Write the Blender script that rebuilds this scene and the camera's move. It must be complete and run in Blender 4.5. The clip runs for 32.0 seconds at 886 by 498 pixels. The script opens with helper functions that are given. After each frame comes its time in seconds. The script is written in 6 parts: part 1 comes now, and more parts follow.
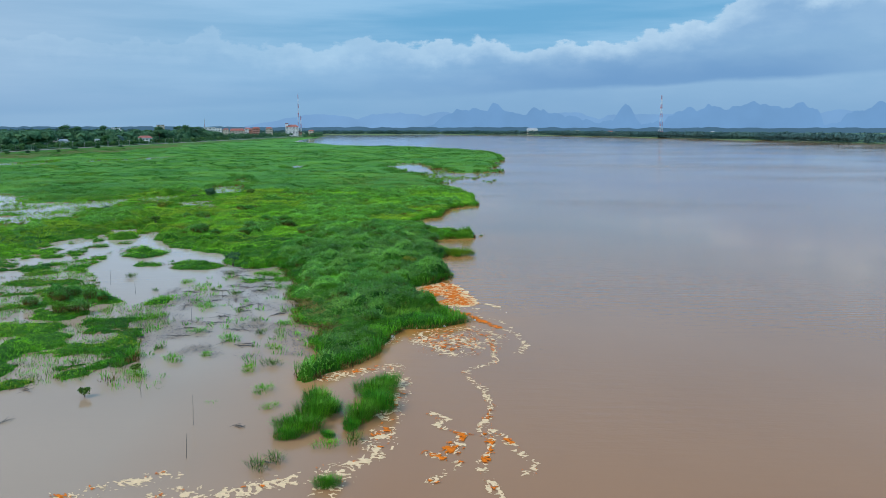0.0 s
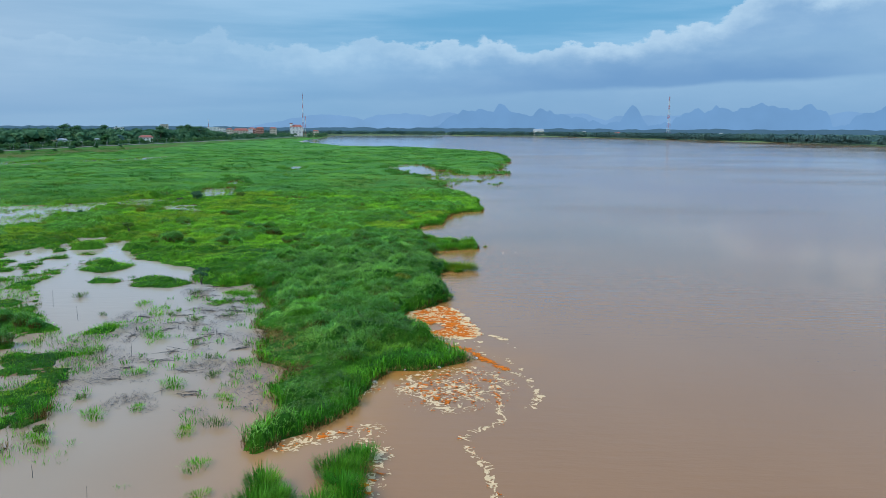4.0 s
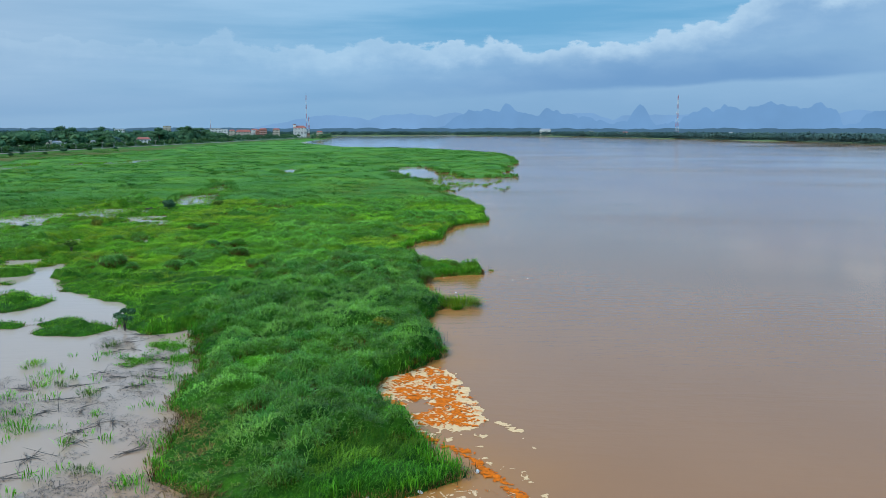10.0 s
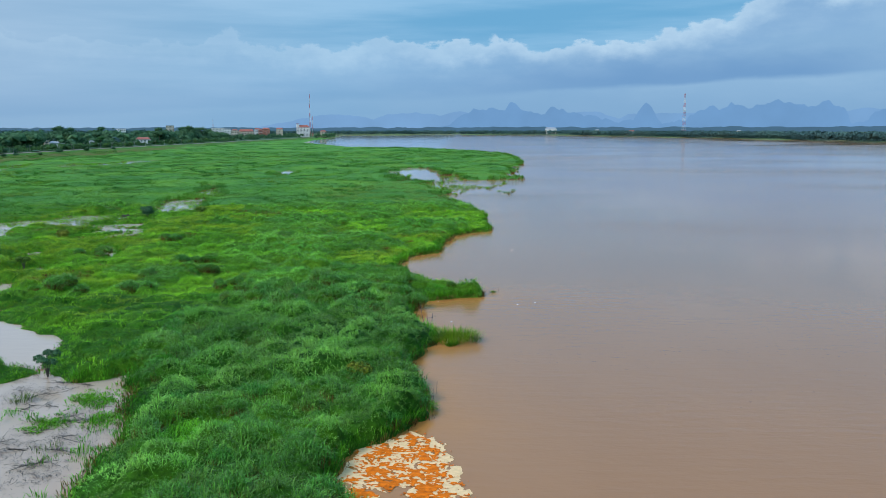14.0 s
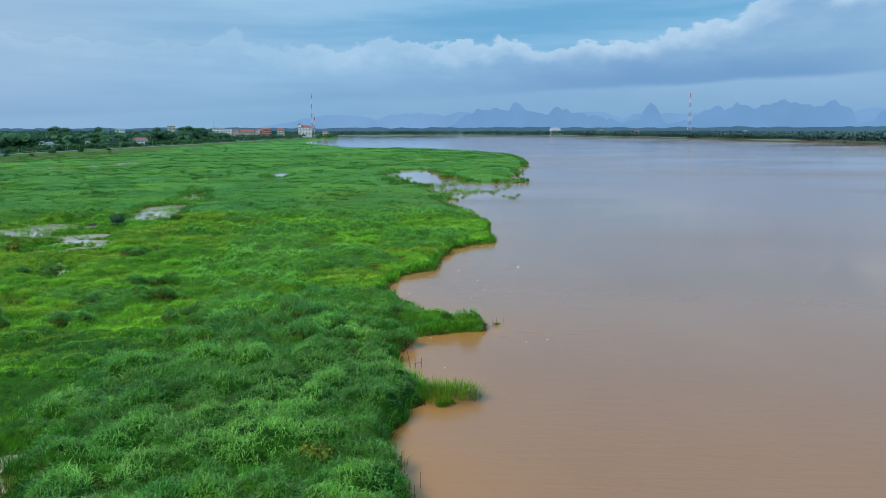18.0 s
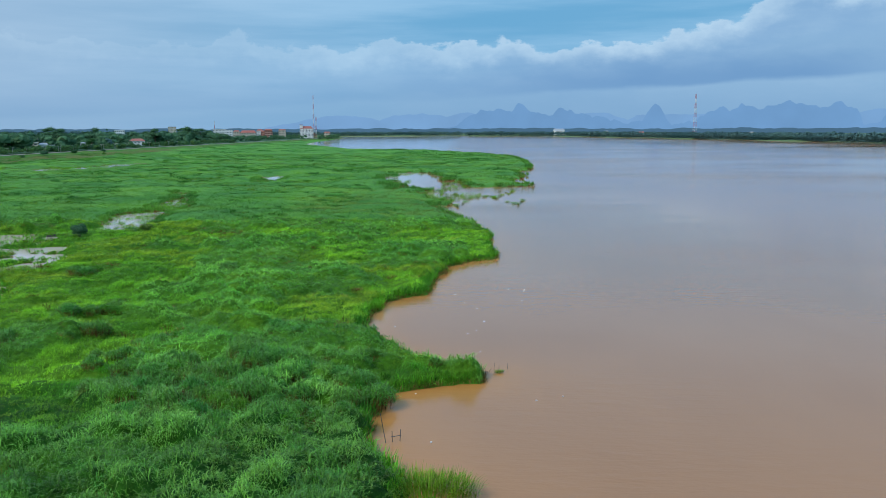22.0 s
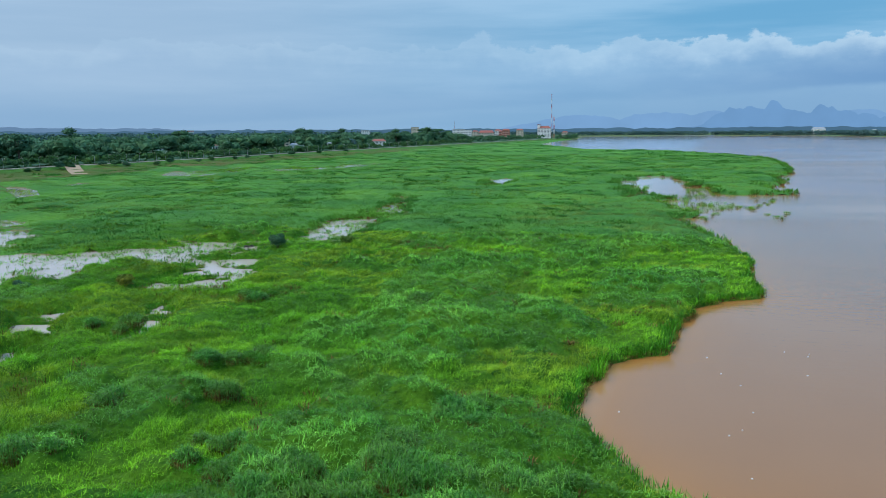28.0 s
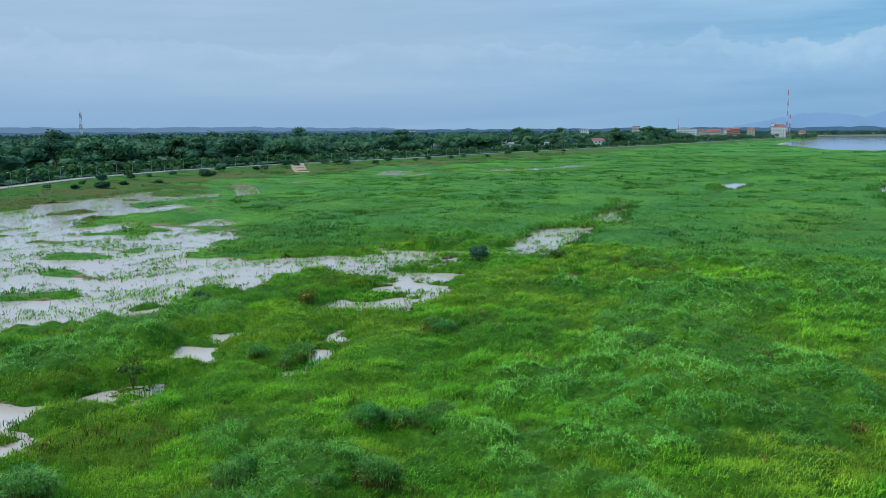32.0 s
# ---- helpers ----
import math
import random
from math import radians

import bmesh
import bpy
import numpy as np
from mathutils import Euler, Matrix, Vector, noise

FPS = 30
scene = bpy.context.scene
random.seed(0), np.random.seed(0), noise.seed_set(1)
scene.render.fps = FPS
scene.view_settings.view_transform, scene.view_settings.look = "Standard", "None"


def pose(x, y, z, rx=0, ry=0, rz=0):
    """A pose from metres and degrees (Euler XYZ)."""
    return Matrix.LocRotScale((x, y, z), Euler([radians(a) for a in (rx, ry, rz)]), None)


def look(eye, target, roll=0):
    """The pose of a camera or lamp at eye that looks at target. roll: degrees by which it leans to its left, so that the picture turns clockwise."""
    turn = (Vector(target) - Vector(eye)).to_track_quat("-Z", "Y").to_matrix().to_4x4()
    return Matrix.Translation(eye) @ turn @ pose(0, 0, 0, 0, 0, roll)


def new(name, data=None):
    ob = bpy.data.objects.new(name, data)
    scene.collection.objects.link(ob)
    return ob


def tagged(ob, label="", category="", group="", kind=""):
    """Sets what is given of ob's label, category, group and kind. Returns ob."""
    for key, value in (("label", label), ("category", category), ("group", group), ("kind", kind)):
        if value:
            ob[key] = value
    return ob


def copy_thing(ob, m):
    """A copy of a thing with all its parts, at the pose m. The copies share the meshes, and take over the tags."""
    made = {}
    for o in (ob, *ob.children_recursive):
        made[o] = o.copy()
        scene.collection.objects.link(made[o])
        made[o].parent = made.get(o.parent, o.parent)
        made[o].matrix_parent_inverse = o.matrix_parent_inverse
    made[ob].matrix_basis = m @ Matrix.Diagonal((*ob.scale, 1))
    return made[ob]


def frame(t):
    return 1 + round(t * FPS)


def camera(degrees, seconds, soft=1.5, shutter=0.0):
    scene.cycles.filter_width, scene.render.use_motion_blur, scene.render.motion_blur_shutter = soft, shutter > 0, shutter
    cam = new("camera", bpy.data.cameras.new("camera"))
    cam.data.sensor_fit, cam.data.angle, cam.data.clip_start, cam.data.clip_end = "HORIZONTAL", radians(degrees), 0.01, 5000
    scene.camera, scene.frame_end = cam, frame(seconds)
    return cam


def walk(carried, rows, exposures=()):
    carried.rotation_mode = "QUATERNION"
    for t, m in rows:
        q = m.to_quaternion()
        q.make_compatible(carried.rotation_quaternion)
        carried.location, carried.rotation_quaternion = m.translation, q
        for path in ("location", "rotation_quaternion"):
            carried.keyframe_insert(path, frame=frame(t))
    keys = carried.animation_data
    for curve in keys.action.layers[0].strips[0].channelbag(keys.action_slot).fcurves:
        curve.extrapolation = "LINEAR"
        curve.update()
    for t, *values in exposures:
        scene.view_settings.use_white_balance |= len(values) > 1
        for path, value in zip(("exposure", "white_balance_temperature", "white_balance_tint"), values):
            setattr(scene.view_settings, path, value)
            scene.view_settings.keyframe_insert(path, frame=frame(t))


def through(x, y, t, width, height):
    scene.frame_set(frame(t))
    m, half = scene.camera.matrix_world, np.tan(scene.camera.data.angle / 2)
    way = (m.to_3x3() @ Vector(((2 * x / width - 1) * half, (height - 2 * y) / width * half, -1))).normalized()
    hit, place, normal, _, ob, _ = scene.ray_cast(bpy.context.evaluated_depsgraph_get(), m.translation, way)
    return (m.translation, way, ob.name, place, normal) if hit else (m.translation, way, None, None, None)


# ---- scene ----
cam = camera(54.34, 32.0, 0.7)


def view(x, y, z, yaw, pitch, roll):
    """A drone pose: yaw to the left of +y, pitch below the level, roll, all in degrees."""
    return pose(x, y, z, 0, 0, yaw) @ pose(0, 0, 0, 90 - pitch) @ pose(0, 0, 0, 0, 0, roll)


PATH = [
    (0.0, view(0.00, 0.00, 25.00, -0.14, 8.00, 0.08)),
    (1.0, view(0.23, 4.90, 24.87, -0.07, 7.98, 0.20)),
    (2.0, view(0.47, 9.85, 24.76, 0.02, 7.98, 0.26)),
    (3.0, view(0.81, 14.88, 24.66, 0.13, 7.94, 0.33)),
    (3.5, view(0.97, 17.44, 24.62, 0.19, 7.95, 0.33)),
    (5.5, view(1.44, 27.97, 24.54, 0.35, 7.92, 0.18)),
    (6.0, view(1.46, 30.71, 24.53, 0.38, 7.89, 0.15)),
    (7.0, view(1.62, 36.20, 24.50, 0.41, 7.92, 0.20)),
    (8.0, view(1.90, 41.38, 24.48, 0.52, 7.90, 0.13)),
    (9.0, view(2.35, 46.34, 24.48, 0.60, 7.91, 0.01)),
    (10.0, view(2.65, 51.18, 24.53, 0.67, 7.93, 0.02)),
    (11.0, view(2.96, 55.89, 24.61, 0.77, 7.95, -0.02)),
    (12.0, view(3.34, 60.45, 24.69, 0.88, 7.95, -0.05)),
    (13.0, view(3.75, 65.15, 24.80, 0.95, 7.97, -0.10)),
    (14.0, view(4.01, 70.07, 24.90, 1.03, 8.00, -0.11)),
    (14.5, view(4.10, 72.66, 24.94, 1.08, 7.99, -0.13)),
    (16.5, view(4.49, 83.36, 24.92, 1.17, 8.00, -0.05)),
    (17.0, view(4.59, 86.12, 24.91, 1.18, 7.98, -0.09)),
    (18.0, view(4.89, 91.68, 24.89, 1.28, 7.98, -0.13)),
    (19.0, view(5.18, 97.22, 24.88, 1.14, 7.98, -0.13)),
    (20.0, view(5.42, 102.57, 24.89, 1.17, 7.94, -0.17)),
    (21.0, view(5.63, 107.83, 24.89, 1.18, 7.92, -0.12)),
    (22.0, view(5.84, 113.24, 24.89, 1.51, 7.92, -0.11)),
    (23.0, view(6.05, 118.63, 24.87, 2.46, 7.92, -0.09)),
    (24.0, view(6.20, 124.08, 24.85, 4.05, 7.90, -0.14)),
    (24.5, view(6.19, 126.77, 24.85, 5.34, 7.90, -0.17)),
    (26.5, view(5.50, 137.08, 24.89, 12.22, 7.88, -0.34)),
    (27.0, view(5.04, 139.78, 24.93, 13.79, 7.87, -0.34)),
    (28.0, view(3.89, 145.12, 24.99, 17.18, 7.88, -0.37)),
    (29.0, view(2.52, 150.22, 25.04, 20.44, 7.89, -0.34)),
    (30.0, view(0.76, 155.36, 25.10, 23.91, 7.88, -0.36)),
    (31.0, view(-1.42, 160.49, 25.10, 27.64, 7.86, -0.36)),
    (32.0, view(-3.88, 165.47, 25.09, 31.51, 7.85, -0.42)),
]
walk(cam, PATH)

# ---- world and sun ----
SUN_EL, SUN_AZ = 44.0, -128.0
world = bpy.data.worlds.new("sky")
scene.world = world
world.use_nodes = True
wn, wl = world.node_tree.nodes, world.node_tree.links
wn.clear()


def wmath(op, a, b=None, c=None, clamp=False):
    n = wn.new("ShaderNodeMath")
    n.operation, n.use_clamp = op, clamp
    for i, v in enumerate((a, b, c)):
        if v is None:
            continue
        if isinstance(v, (int, float)):
            n.inputs[i].default_value = v
        else:
            wl.new(v, n.inputs[i])
    return n.outputs[0]


def wrange(v, a, b, c=0.0, d=1.0):
    n = wn.new("ShaderNodeMapRange")
    n.interpolation_type = "SMOOTHSTEP"
    wl.new(v, n.inputs[0])
    for i, k in zip((1, 2, 3, 4), (a, b, c, d)):
        n.inputs[i].default_value = k
    return n.outputs[0]


def wnoise(u, v, w, detail=4.0, rough=0.5):
    n = wn.new("ShaderNodeCombineXYZ")
    for i, k in enumerate((u, v, w)):
        if isinstance(k, (int, float)):
            n.inputs[i].default_value = k
        else:
            wl.new(k, n.inputs[i])
    t = wn.new("ShaderNodeTexNoise")
    t.inputs["Scale"].default_value = 1.0
    t.inputs["Detail"].default_value = detail
    t.inputs["Roughness"].default_value = rough
    wl.new(n.outputs[0], t.inputs["Vector"])
    return t.outputs["Fac"]


def wmix(f, a, b):
    n = wn.new("ShaderNodeMix")
    n.data_type = "RGBA"
    for s, v in ((n.inputs[0], f), (n.inputs[6], a), (n.inputs[7], b)):
        if isinstance(v, float):
            s.default_value = v
        elif isinstance(v, tuple):
            s.default_value = (*v, 1)
        else:
            wl.new(v, s)
    return n.outputs[2]


wsep = wn.new("ShaderNodeSeparateXYZ")
wl.new(wn.new("ShaderNodeTexCoord").outputs["Generated"], wsep.inputs[0])
dx, dy, dz = wsep.outputs
az = wmath("ARCTAN2", dx, dy)                                   # 0 along the river, right positive
el = wmath("DIVIDE", dz, wmath("SQRT", wmath("ADD", wmath("MULTIPLY", dx, dx), wmath("MULTIPLY", dy, dy))))
nishita = wn.new("ShaderNodeTexSky")
nishita.sky_type, nishita.sun_disc = "NISHITA", False
nishita.sun_elevation, nishita.sun_rotation = radians(SUN_EL), radians(SUN_AZ)
blue = wn.new("ShaderNodeVectorMath")
blue.operation = "SCALE"
blue.inputs[3].default_value = 0.45
wl.new(nishita.outputs[0], blue.inputs[0])
# high thin cloud over the whole sky, in long level streaks
streak = wnoise(wmath("MULTIPLY", az, 2.2), wmath("MULTIPLY", el, 22.0), 3.0, 6.0, 0.55)
high = wmix(wrange(streak, 0.34, 0.68), (1.6, 4.5, 7.5), (3.3, 6.15, 9.0))
high = wmix(wrange(az, 0.05, -0.65, 0.0, 0.62), high, (5.0, 6.35, 8.3))
sky = wmix(0.9, blue.outputs[0], high)
# a bank of cumulus: its billowing top edge climbs to the right, its body is blue-grey
wide = wnoise(wmath("MULTIPLY", az, 5.0), wmath("MULTIPLY", el, 14.0), 8.0, 3.0, 0.5)
fine = wnoise(wmath("MULTIPLY", az, 26.0), wmath("MULTIPLY", el, 40.0), 0.0, 9.0, 0.58)
coarse = wnoise(wmath("MULTIPLY", az, 9.0), wmath("MULTIPLY", el, 12.0), 5.0, 2.0, 0.5)
rise = wmath("ADD", 0.094, wmath("MULTIPLY", wrange(az, 0.14, 0.44), 0.060))
rise = wmath("ADD", rise, wmath("MULTIPLY", wmath("SUBTRACT", fine, 0.5), 0.050))
rise = wmath("ADD", rise, wmath("MULTIPLY", wmath("SUBTRACT", coarse, 0.5), 0.055))
depth = wmath("SUBTRACT", rise, el)
bank = wrange(depth, -0.0005, 0.0045)
body = wmix(wrange(depth, 0.0, 0.030), (5.3, 7.3, 9.2), (2.55, 4.5, 7.1))
body = wmix(wrange(depth, 0.030, 0.075), body, (2.9, 4.9, 7.3))
mottle = wnoise(wmath("MULTIPLY", az, 14.0), wmath("MULTIPLY", el, 38.0), 2.0, 6.0, 0.55)
body = wmix(wrange(mottle, 0.40, 0.62, 0.0, 0.35), body, (3.6, 5.6, 7.9))
lit = wmath("MULTIPLY", bank, wrange(wmath("ADD", az, wmath("MULTIPLY", wide, 0.5)), -0.15, 0.45, 0.22, 0.90))
sky = wmix(lit, sky, body)
# a dark base whose sharp lower edge climbs to the right, and the pale strip above the horizon
foot = wmath("ADD", wmath("SUBTRACT", el, wmath("ADD", 0.0330, wmath("MULTIPLY", az, 0.048))), wmath("MULTIPLY", wmath("SUBTRACT", mottle, 0.5), 0.012))
under = wmath("MULTIPLY", wrange(foot, -0.001, 0.006), wrange(foot, 0.008, 0.046, 1.0, 0.0))
under = wmath("MULTIPLY", under, wmath("MULTIPLY", wrange(az, -0.06, 0.22, 0.25, 1.0), wrange(az, 0.36, 0.48, 1.0, 0.35)))
sky = wmix(wmath("MULTIPLY", under, 0.78), sky, (1.45, 3.2, 6.0))
sky = wmix(wmath("MULTIPLY", wrange(el, 0.015, 0.060, 1.0, 0.0), wrange(az, -0.30, 0.10, 0.45, 0.78)), sky, (2.25, 4.15, 6.6))
# the overcast brightens towards the zenith
dome = wn.new("ShaderNodeVectorMath")
dome.operation = "SCALE"
wl.new(sky, dome.inputs[0])
left = wmath("MULTIPLY", wrange(el, 0.16, 0.5), wrange(az, 0.15, -0.75, 0.0, 0.75))
wl.new(wmath("ADD", wrange(el, 0.40, 1.4, 1.0, 2.2), left), dome.inputs[3])
back = wn.new("ShaderNodeBackground")
back.inputs["Strength"].default_value = 0.095
wl.new(dome.outputs[0], back.inputs["Color"])
wl.new(back.outputs[0], wn.new("ShaderNodeOutputWorld").inputs[0])

sun = new("sun", bpy.data.lights.new("sun", "SUN"))
sun.data.energy, sun.data.angle, sun.data.color = 2.7, radians(16), (1.0, 0.95, 0.88)
sun.matrix_world = look((0, 0, 0), (-math.sin(radians(SUN_AZ)) * math.cos(radians(SUN_EL)), -math.cos(radians(SUN_AZ)) * math.cos(radians(SUN_EL)), -math.sin(radians(SUN_EL))))
scene.view_settings.exposure = 0.0

# ---- materials ----
def material(name, colour, rough=0.7, metal=0.0):
    m = bpy.data.materials.new(name)
    m.use_nodes = True
    b = m.node_tree.nodes["Principled BSDF"]
    b.inputs["Base Color"].default_value = (*colour, 1)
    b.inputs["Roughness"].default_value = rough
    b.inputs["Metallic"].default_value = metal
    return m, m.node_tree.nodes, m.node_tree.links, b


def node_noise(ns, ls, scale, detail=3.0, rough=0.55, stretch=(1, 1, 1), coord="Object"):
    t = ns.new("ShaderNodeTexCoord")
    p = ns.new("ShaderNodeMapping")
    p.inputs["Scale"].default_value = stretch
    ls.new(t.outputs[coord], p.inputs[0])
    n = ns.new("ShaderNodeTexNoise")
    n.inputs["Scale"].default_value, n.inputs["Detail"].default_value, n.inputs["Roughness"].default_value = scale, detail, rough
    ls.new(p.outputs[0], n.inputs["Vector"])
    return n.outputs["Fac"]


def node_ramp(ns, ls, fac, stops):
    r = ns.new("ShaderNodeValToRGB")
    for i, (at, col) in enumerate(stops):
        e = r.color_ramp.elements[i] if i < 2 else r.color_ramp.elements.new(at)
        e.position, e.color = at, (*col, 1)
    ls.new(fac, r.inputs[0])
    return r.outputs[0]


def node_mix(ns, ls, fac, a, b, mode="MIX"):
    n = ns.new("ShaderNodeMix")
    n.data_type, n.blend_type = "RGBA", mode
    for s, v in ((n.inputs[0], fac), (n.inputs[6], a), (n.inputs[7], b)):
        if isinstance(v, float):
            s.default_value = v
        elif isinstance(v, tuple):
            s.default_value = (*v, 1)
        else:
            ls.new(v, s)
    return n.outputs[2]


def node_bump(ns, ls, b, height, strength=0.3, distance=0.05):
    n = ns.new("ShaderNodeBump")
    n.inputs["Strength"].default_value, n.inputs["Distance"].default_value = strength, distance
    ls.new(height, n.inputs["Height"])
    ls.new(n.outputs[0], b.inputs["Normal"])


def plain(name, colour, rough=0.7, metal=0.0, grain=0.18, scale=1.5):
    """A painted, rendered or wooden surface with stains at two scales."""
    m, ns, ls, b = material(name, colour, rough, metal)
    dark = tuple(c * (1 - 2 * grain) for c in colour)
    lite = tuple(min(1, c * (1 + grain)) for c in colour)
    a = node_ramp(ns, ls, node_noise(ns, ls, scale, 5), [(0.3, dark), (0.7, lite)])
    f = node_noise(ns, ls, scale * 9, 3)
    ls.new(node_mix(ns, ls, f, a, node_mix(ns, ls, 0.5, a, dark)), b.inputs["Base Color"])
    node_bump(ns, ls, b, f, 0.15, 0.02)
    return m


def foliage(name, low, mid, high, patch=0.05, rough=0.55, through=0.25, vary=0.65, gloss=0.10):
    """Leaves: patches of tone over the ground, every blade its own shade, light passing through."""
    m, ns, ls, b = material(name, mid, rough)
    big = node_ramp(ns, ls, node_noise(ns, ls, patch, 4), [(0.36, low), (0.5, mid), (0.64, high)])
    isl = ns.new("ShaderNodeNewGeometry").outputs["Random Per Island"]
    rnd = ns.new("ShaderNodeObjectInfo").outputs["Random"]
    hsv = ns.new("ShaderNodeHueSaturation")
    warm = ns.new("ShaderNodeAttribute")      # and may have turned olive
    warm.attribute_name = "warm"
    ls.new(node_mix(ns, ls, warm.outputs["Fac"], big, (mid[0] * 1.42, mid[1] * 0.90, mid[2])), hsv.inputs["Color"])
    r = ns.new("ShaderNodeMapRange")
    r.inputs[3].default_value, r.inputs[4].default_value = 1 - vary, 1 + vary
    ls.new(isl, r.inputs[0])
    tone = ns.new("ShaderNodeAttribute")      # every stand of plants has its own shade
    tone.attribute_name = "tone"
    up = ns.new("ShaderNodeMath")
    up.operation = "MULTIPLY_ADD"
    ls.new(tone.outputs["Fac"], up.inputs[0])
    ls.new(r.outputs[0], up.inputs[1])
    ls.new(r.outputs[0], up.inputs[2])
    ls.new(up.outputs[0], hsv.inputs["Value"])
    h = ns.new("ShaderNodeMapRange")
    h.inputs[3].default_value, h.inputs[4].default_value = 0.485, 0.515
    ls.new(rnd, h.inputs[0])
    ls.new(h.outputs[0], hsv.inputs["Hue"])
    ls.new(hsv.outputs[0], b.inputs["Base Color"])
    b.inputs["Specular IOR Level"].default_value = gloss
    tr = ns.new("ShaderNodeBsdfTranslucent")
    ls.new(hsv.outputs[0], tr.inputs["Color"])
    mx = ns.new("ShaderNodeMixShader")
    mx.inputs[0].default_value = through
    ls.new(b.outputs[0], mx.inputs[1])
    ls.new(tr.outputs[0], mx.inputs[2])
    ls.new(mx.outputs[0], ns["Material Output"].inputs[0])
    return m


GRASS = foliage("fine_grass", (0.082, 0.250, 0.014), (0.122, 0.335, 0.015), (0.165, 0.395, 0.016), 0.05, 0.55, 0.25, 0.48)
CANE = foliage("cane_leaf", (0.045, 0.170, 0.019), (0.088, 0.258, 0.027), (0.165, 0.395, 0.056), 0.12, 0.4, 0.25, 0.50, 0.20)
MARSHCANE = foliage("marsh_cane_leaf", (0.070, 0.222, 0.021), (0.110, 0.300, 0.027), (0.172, 0.395, 0.042), 0.07, 0.4, 0.25, 0.55, 0.20)
DARKCANE = foliage("dark_cane_leaf", (0.038, 0.145, 0.020), (0.052, 0.185, 0.022), (0.075, 0.225, 0.026), 0.05, 0.5, 0.25, 0.40)
# outer marsh grass: the haze of distance is mixed into this green
FARGRASS = foliage("distant_grass", (0.060, 0.200, 0.034), (0.086, 0.250, 0.036), (0.125, 0.300, 0.034), 0.03, 0.6, 0.25, 0.28)
SPITGRASS = foliage("spit_grass", (0.042, 0.160, 0.012), (0.070, 0.232, 0.013), (0.122, 0.335, 0.014), 0.09, 0.5, 0.25, 0.5)
OLIVEGRASS = foliage("olive_grass", (0.090, 0.190, 0.012), (0.135, 0.245, 0.013), (0.190, 0.300, 0.016), 0.08, 0.6, 0.25, 0.45)
DRY = foliage("dry_stem", (0.075, 0.048, 0.014), (0.135, 0.088, 0.024), (0.22, 0.155, 0.045), 0.3, 0.8, 0.1)
OLIVE = foliage("sparse_reed", (0.06, 0.11, 0.02), (0.09, 0.16, 0.025), (0.13, 0.20, 0.03), 0.2)
# tree green with a blue tint painted in for haze
LEAF = foliage("tree_leaf_hazed", (0.042, 0.104, 0.052), (0.054, 0.128, 0.062), (0.074, 0.158, 0.066), 0.03, 0.7, 0.15, 0.25)
# horizon and opposite-bank trees: aerial haze baked into the leaf colour
FARLEAF = foliage("far_leaf_haze", (0.050, 0.102, 0.104), (0.060, 0.118, 0.116), (0.074, 0.138, 0.124), 0.01, 0.9, 0.1, 0.18, 0.02)
BARK = plain("bark", (0.12, 0.09, 0.065), 0.9)
TWIG = plain("dead_wood", (0.085, 0.07, 0.06), 0.9)
YELLOW = foliage("yellow_leaf", (0.10, 0.15, 0.02), (0.15, 0.19, 0.02), (0.22, 0.22, 0.03), 0.5)


def ground_material():
    m, ns, ls, b = material("marsh_ground", (0.1, 0.12, 0.03), 0.85)
    a = node_ramp(ns, ls, node_noise(ns, ls, 0.06, 6), [(0.3, (0.045, 0.11, 0.02)), (0.5, (0.075, 0.15, 0.025)), (0.7, (0.14, 0.13, 0.04))])
    f = node_noise(ns, ls, 1.7, 6, 0.7)
    a = node_mix(ns, ls, f, node_mix(ns, ls, 0.55, a, (0.03, 0.05, 0.012)), a)
    # mud at the water's edge, by height
    sep = ns.new("ShaderNodeSeparateXYZ")
    ls.new(ns.new("ShaderNodeTexCoord").outputs["Object"], sep.inputs[0])
    r = ns.new("ShaderNodeMapRange")
    r.inputs[1].default_value, r.inputs[2].default_value = 0.30, 0.10
    ls.new(sep.outputs[2], r.inputs[0])
    ls.new(node_mix(ns, ls, r.outputs[0], a, (0.16, 0.085, 0.035)), b.inputs["Base Color"])
    node_bump(ns, ls, b, f, 0.6, 0.2)
    return m


def canopy_material(name, low, mid, high, size, dark):
    m, ns, ls, b = material(name, mid, 0.7)
    a = node_ramp(ns, ls, node_noise(ns, ls, size, 5), [(0.36, low), (0.5, mid), (0.66, high)])
    f = node_noise(ns, ls, 1.1, 8, 0.75)
    # low spots of the bump get darker colour, as shade between the blades
    g = node_ramp(ns, ls, f, [(0.32, (dark, dark * 1.15, dark)), (0.62, (1.15, 1.15, 1.1))])
    ls.new(node_mix(ns, ls, 1.0, a, g, "MULTIPLY"), b.inputs["Base Color"])
    b.inputs["Specular IOR Level"].default_value = 0.06
    node_bump(ns, ls, b, f, 1.0, 0.7)
    return m


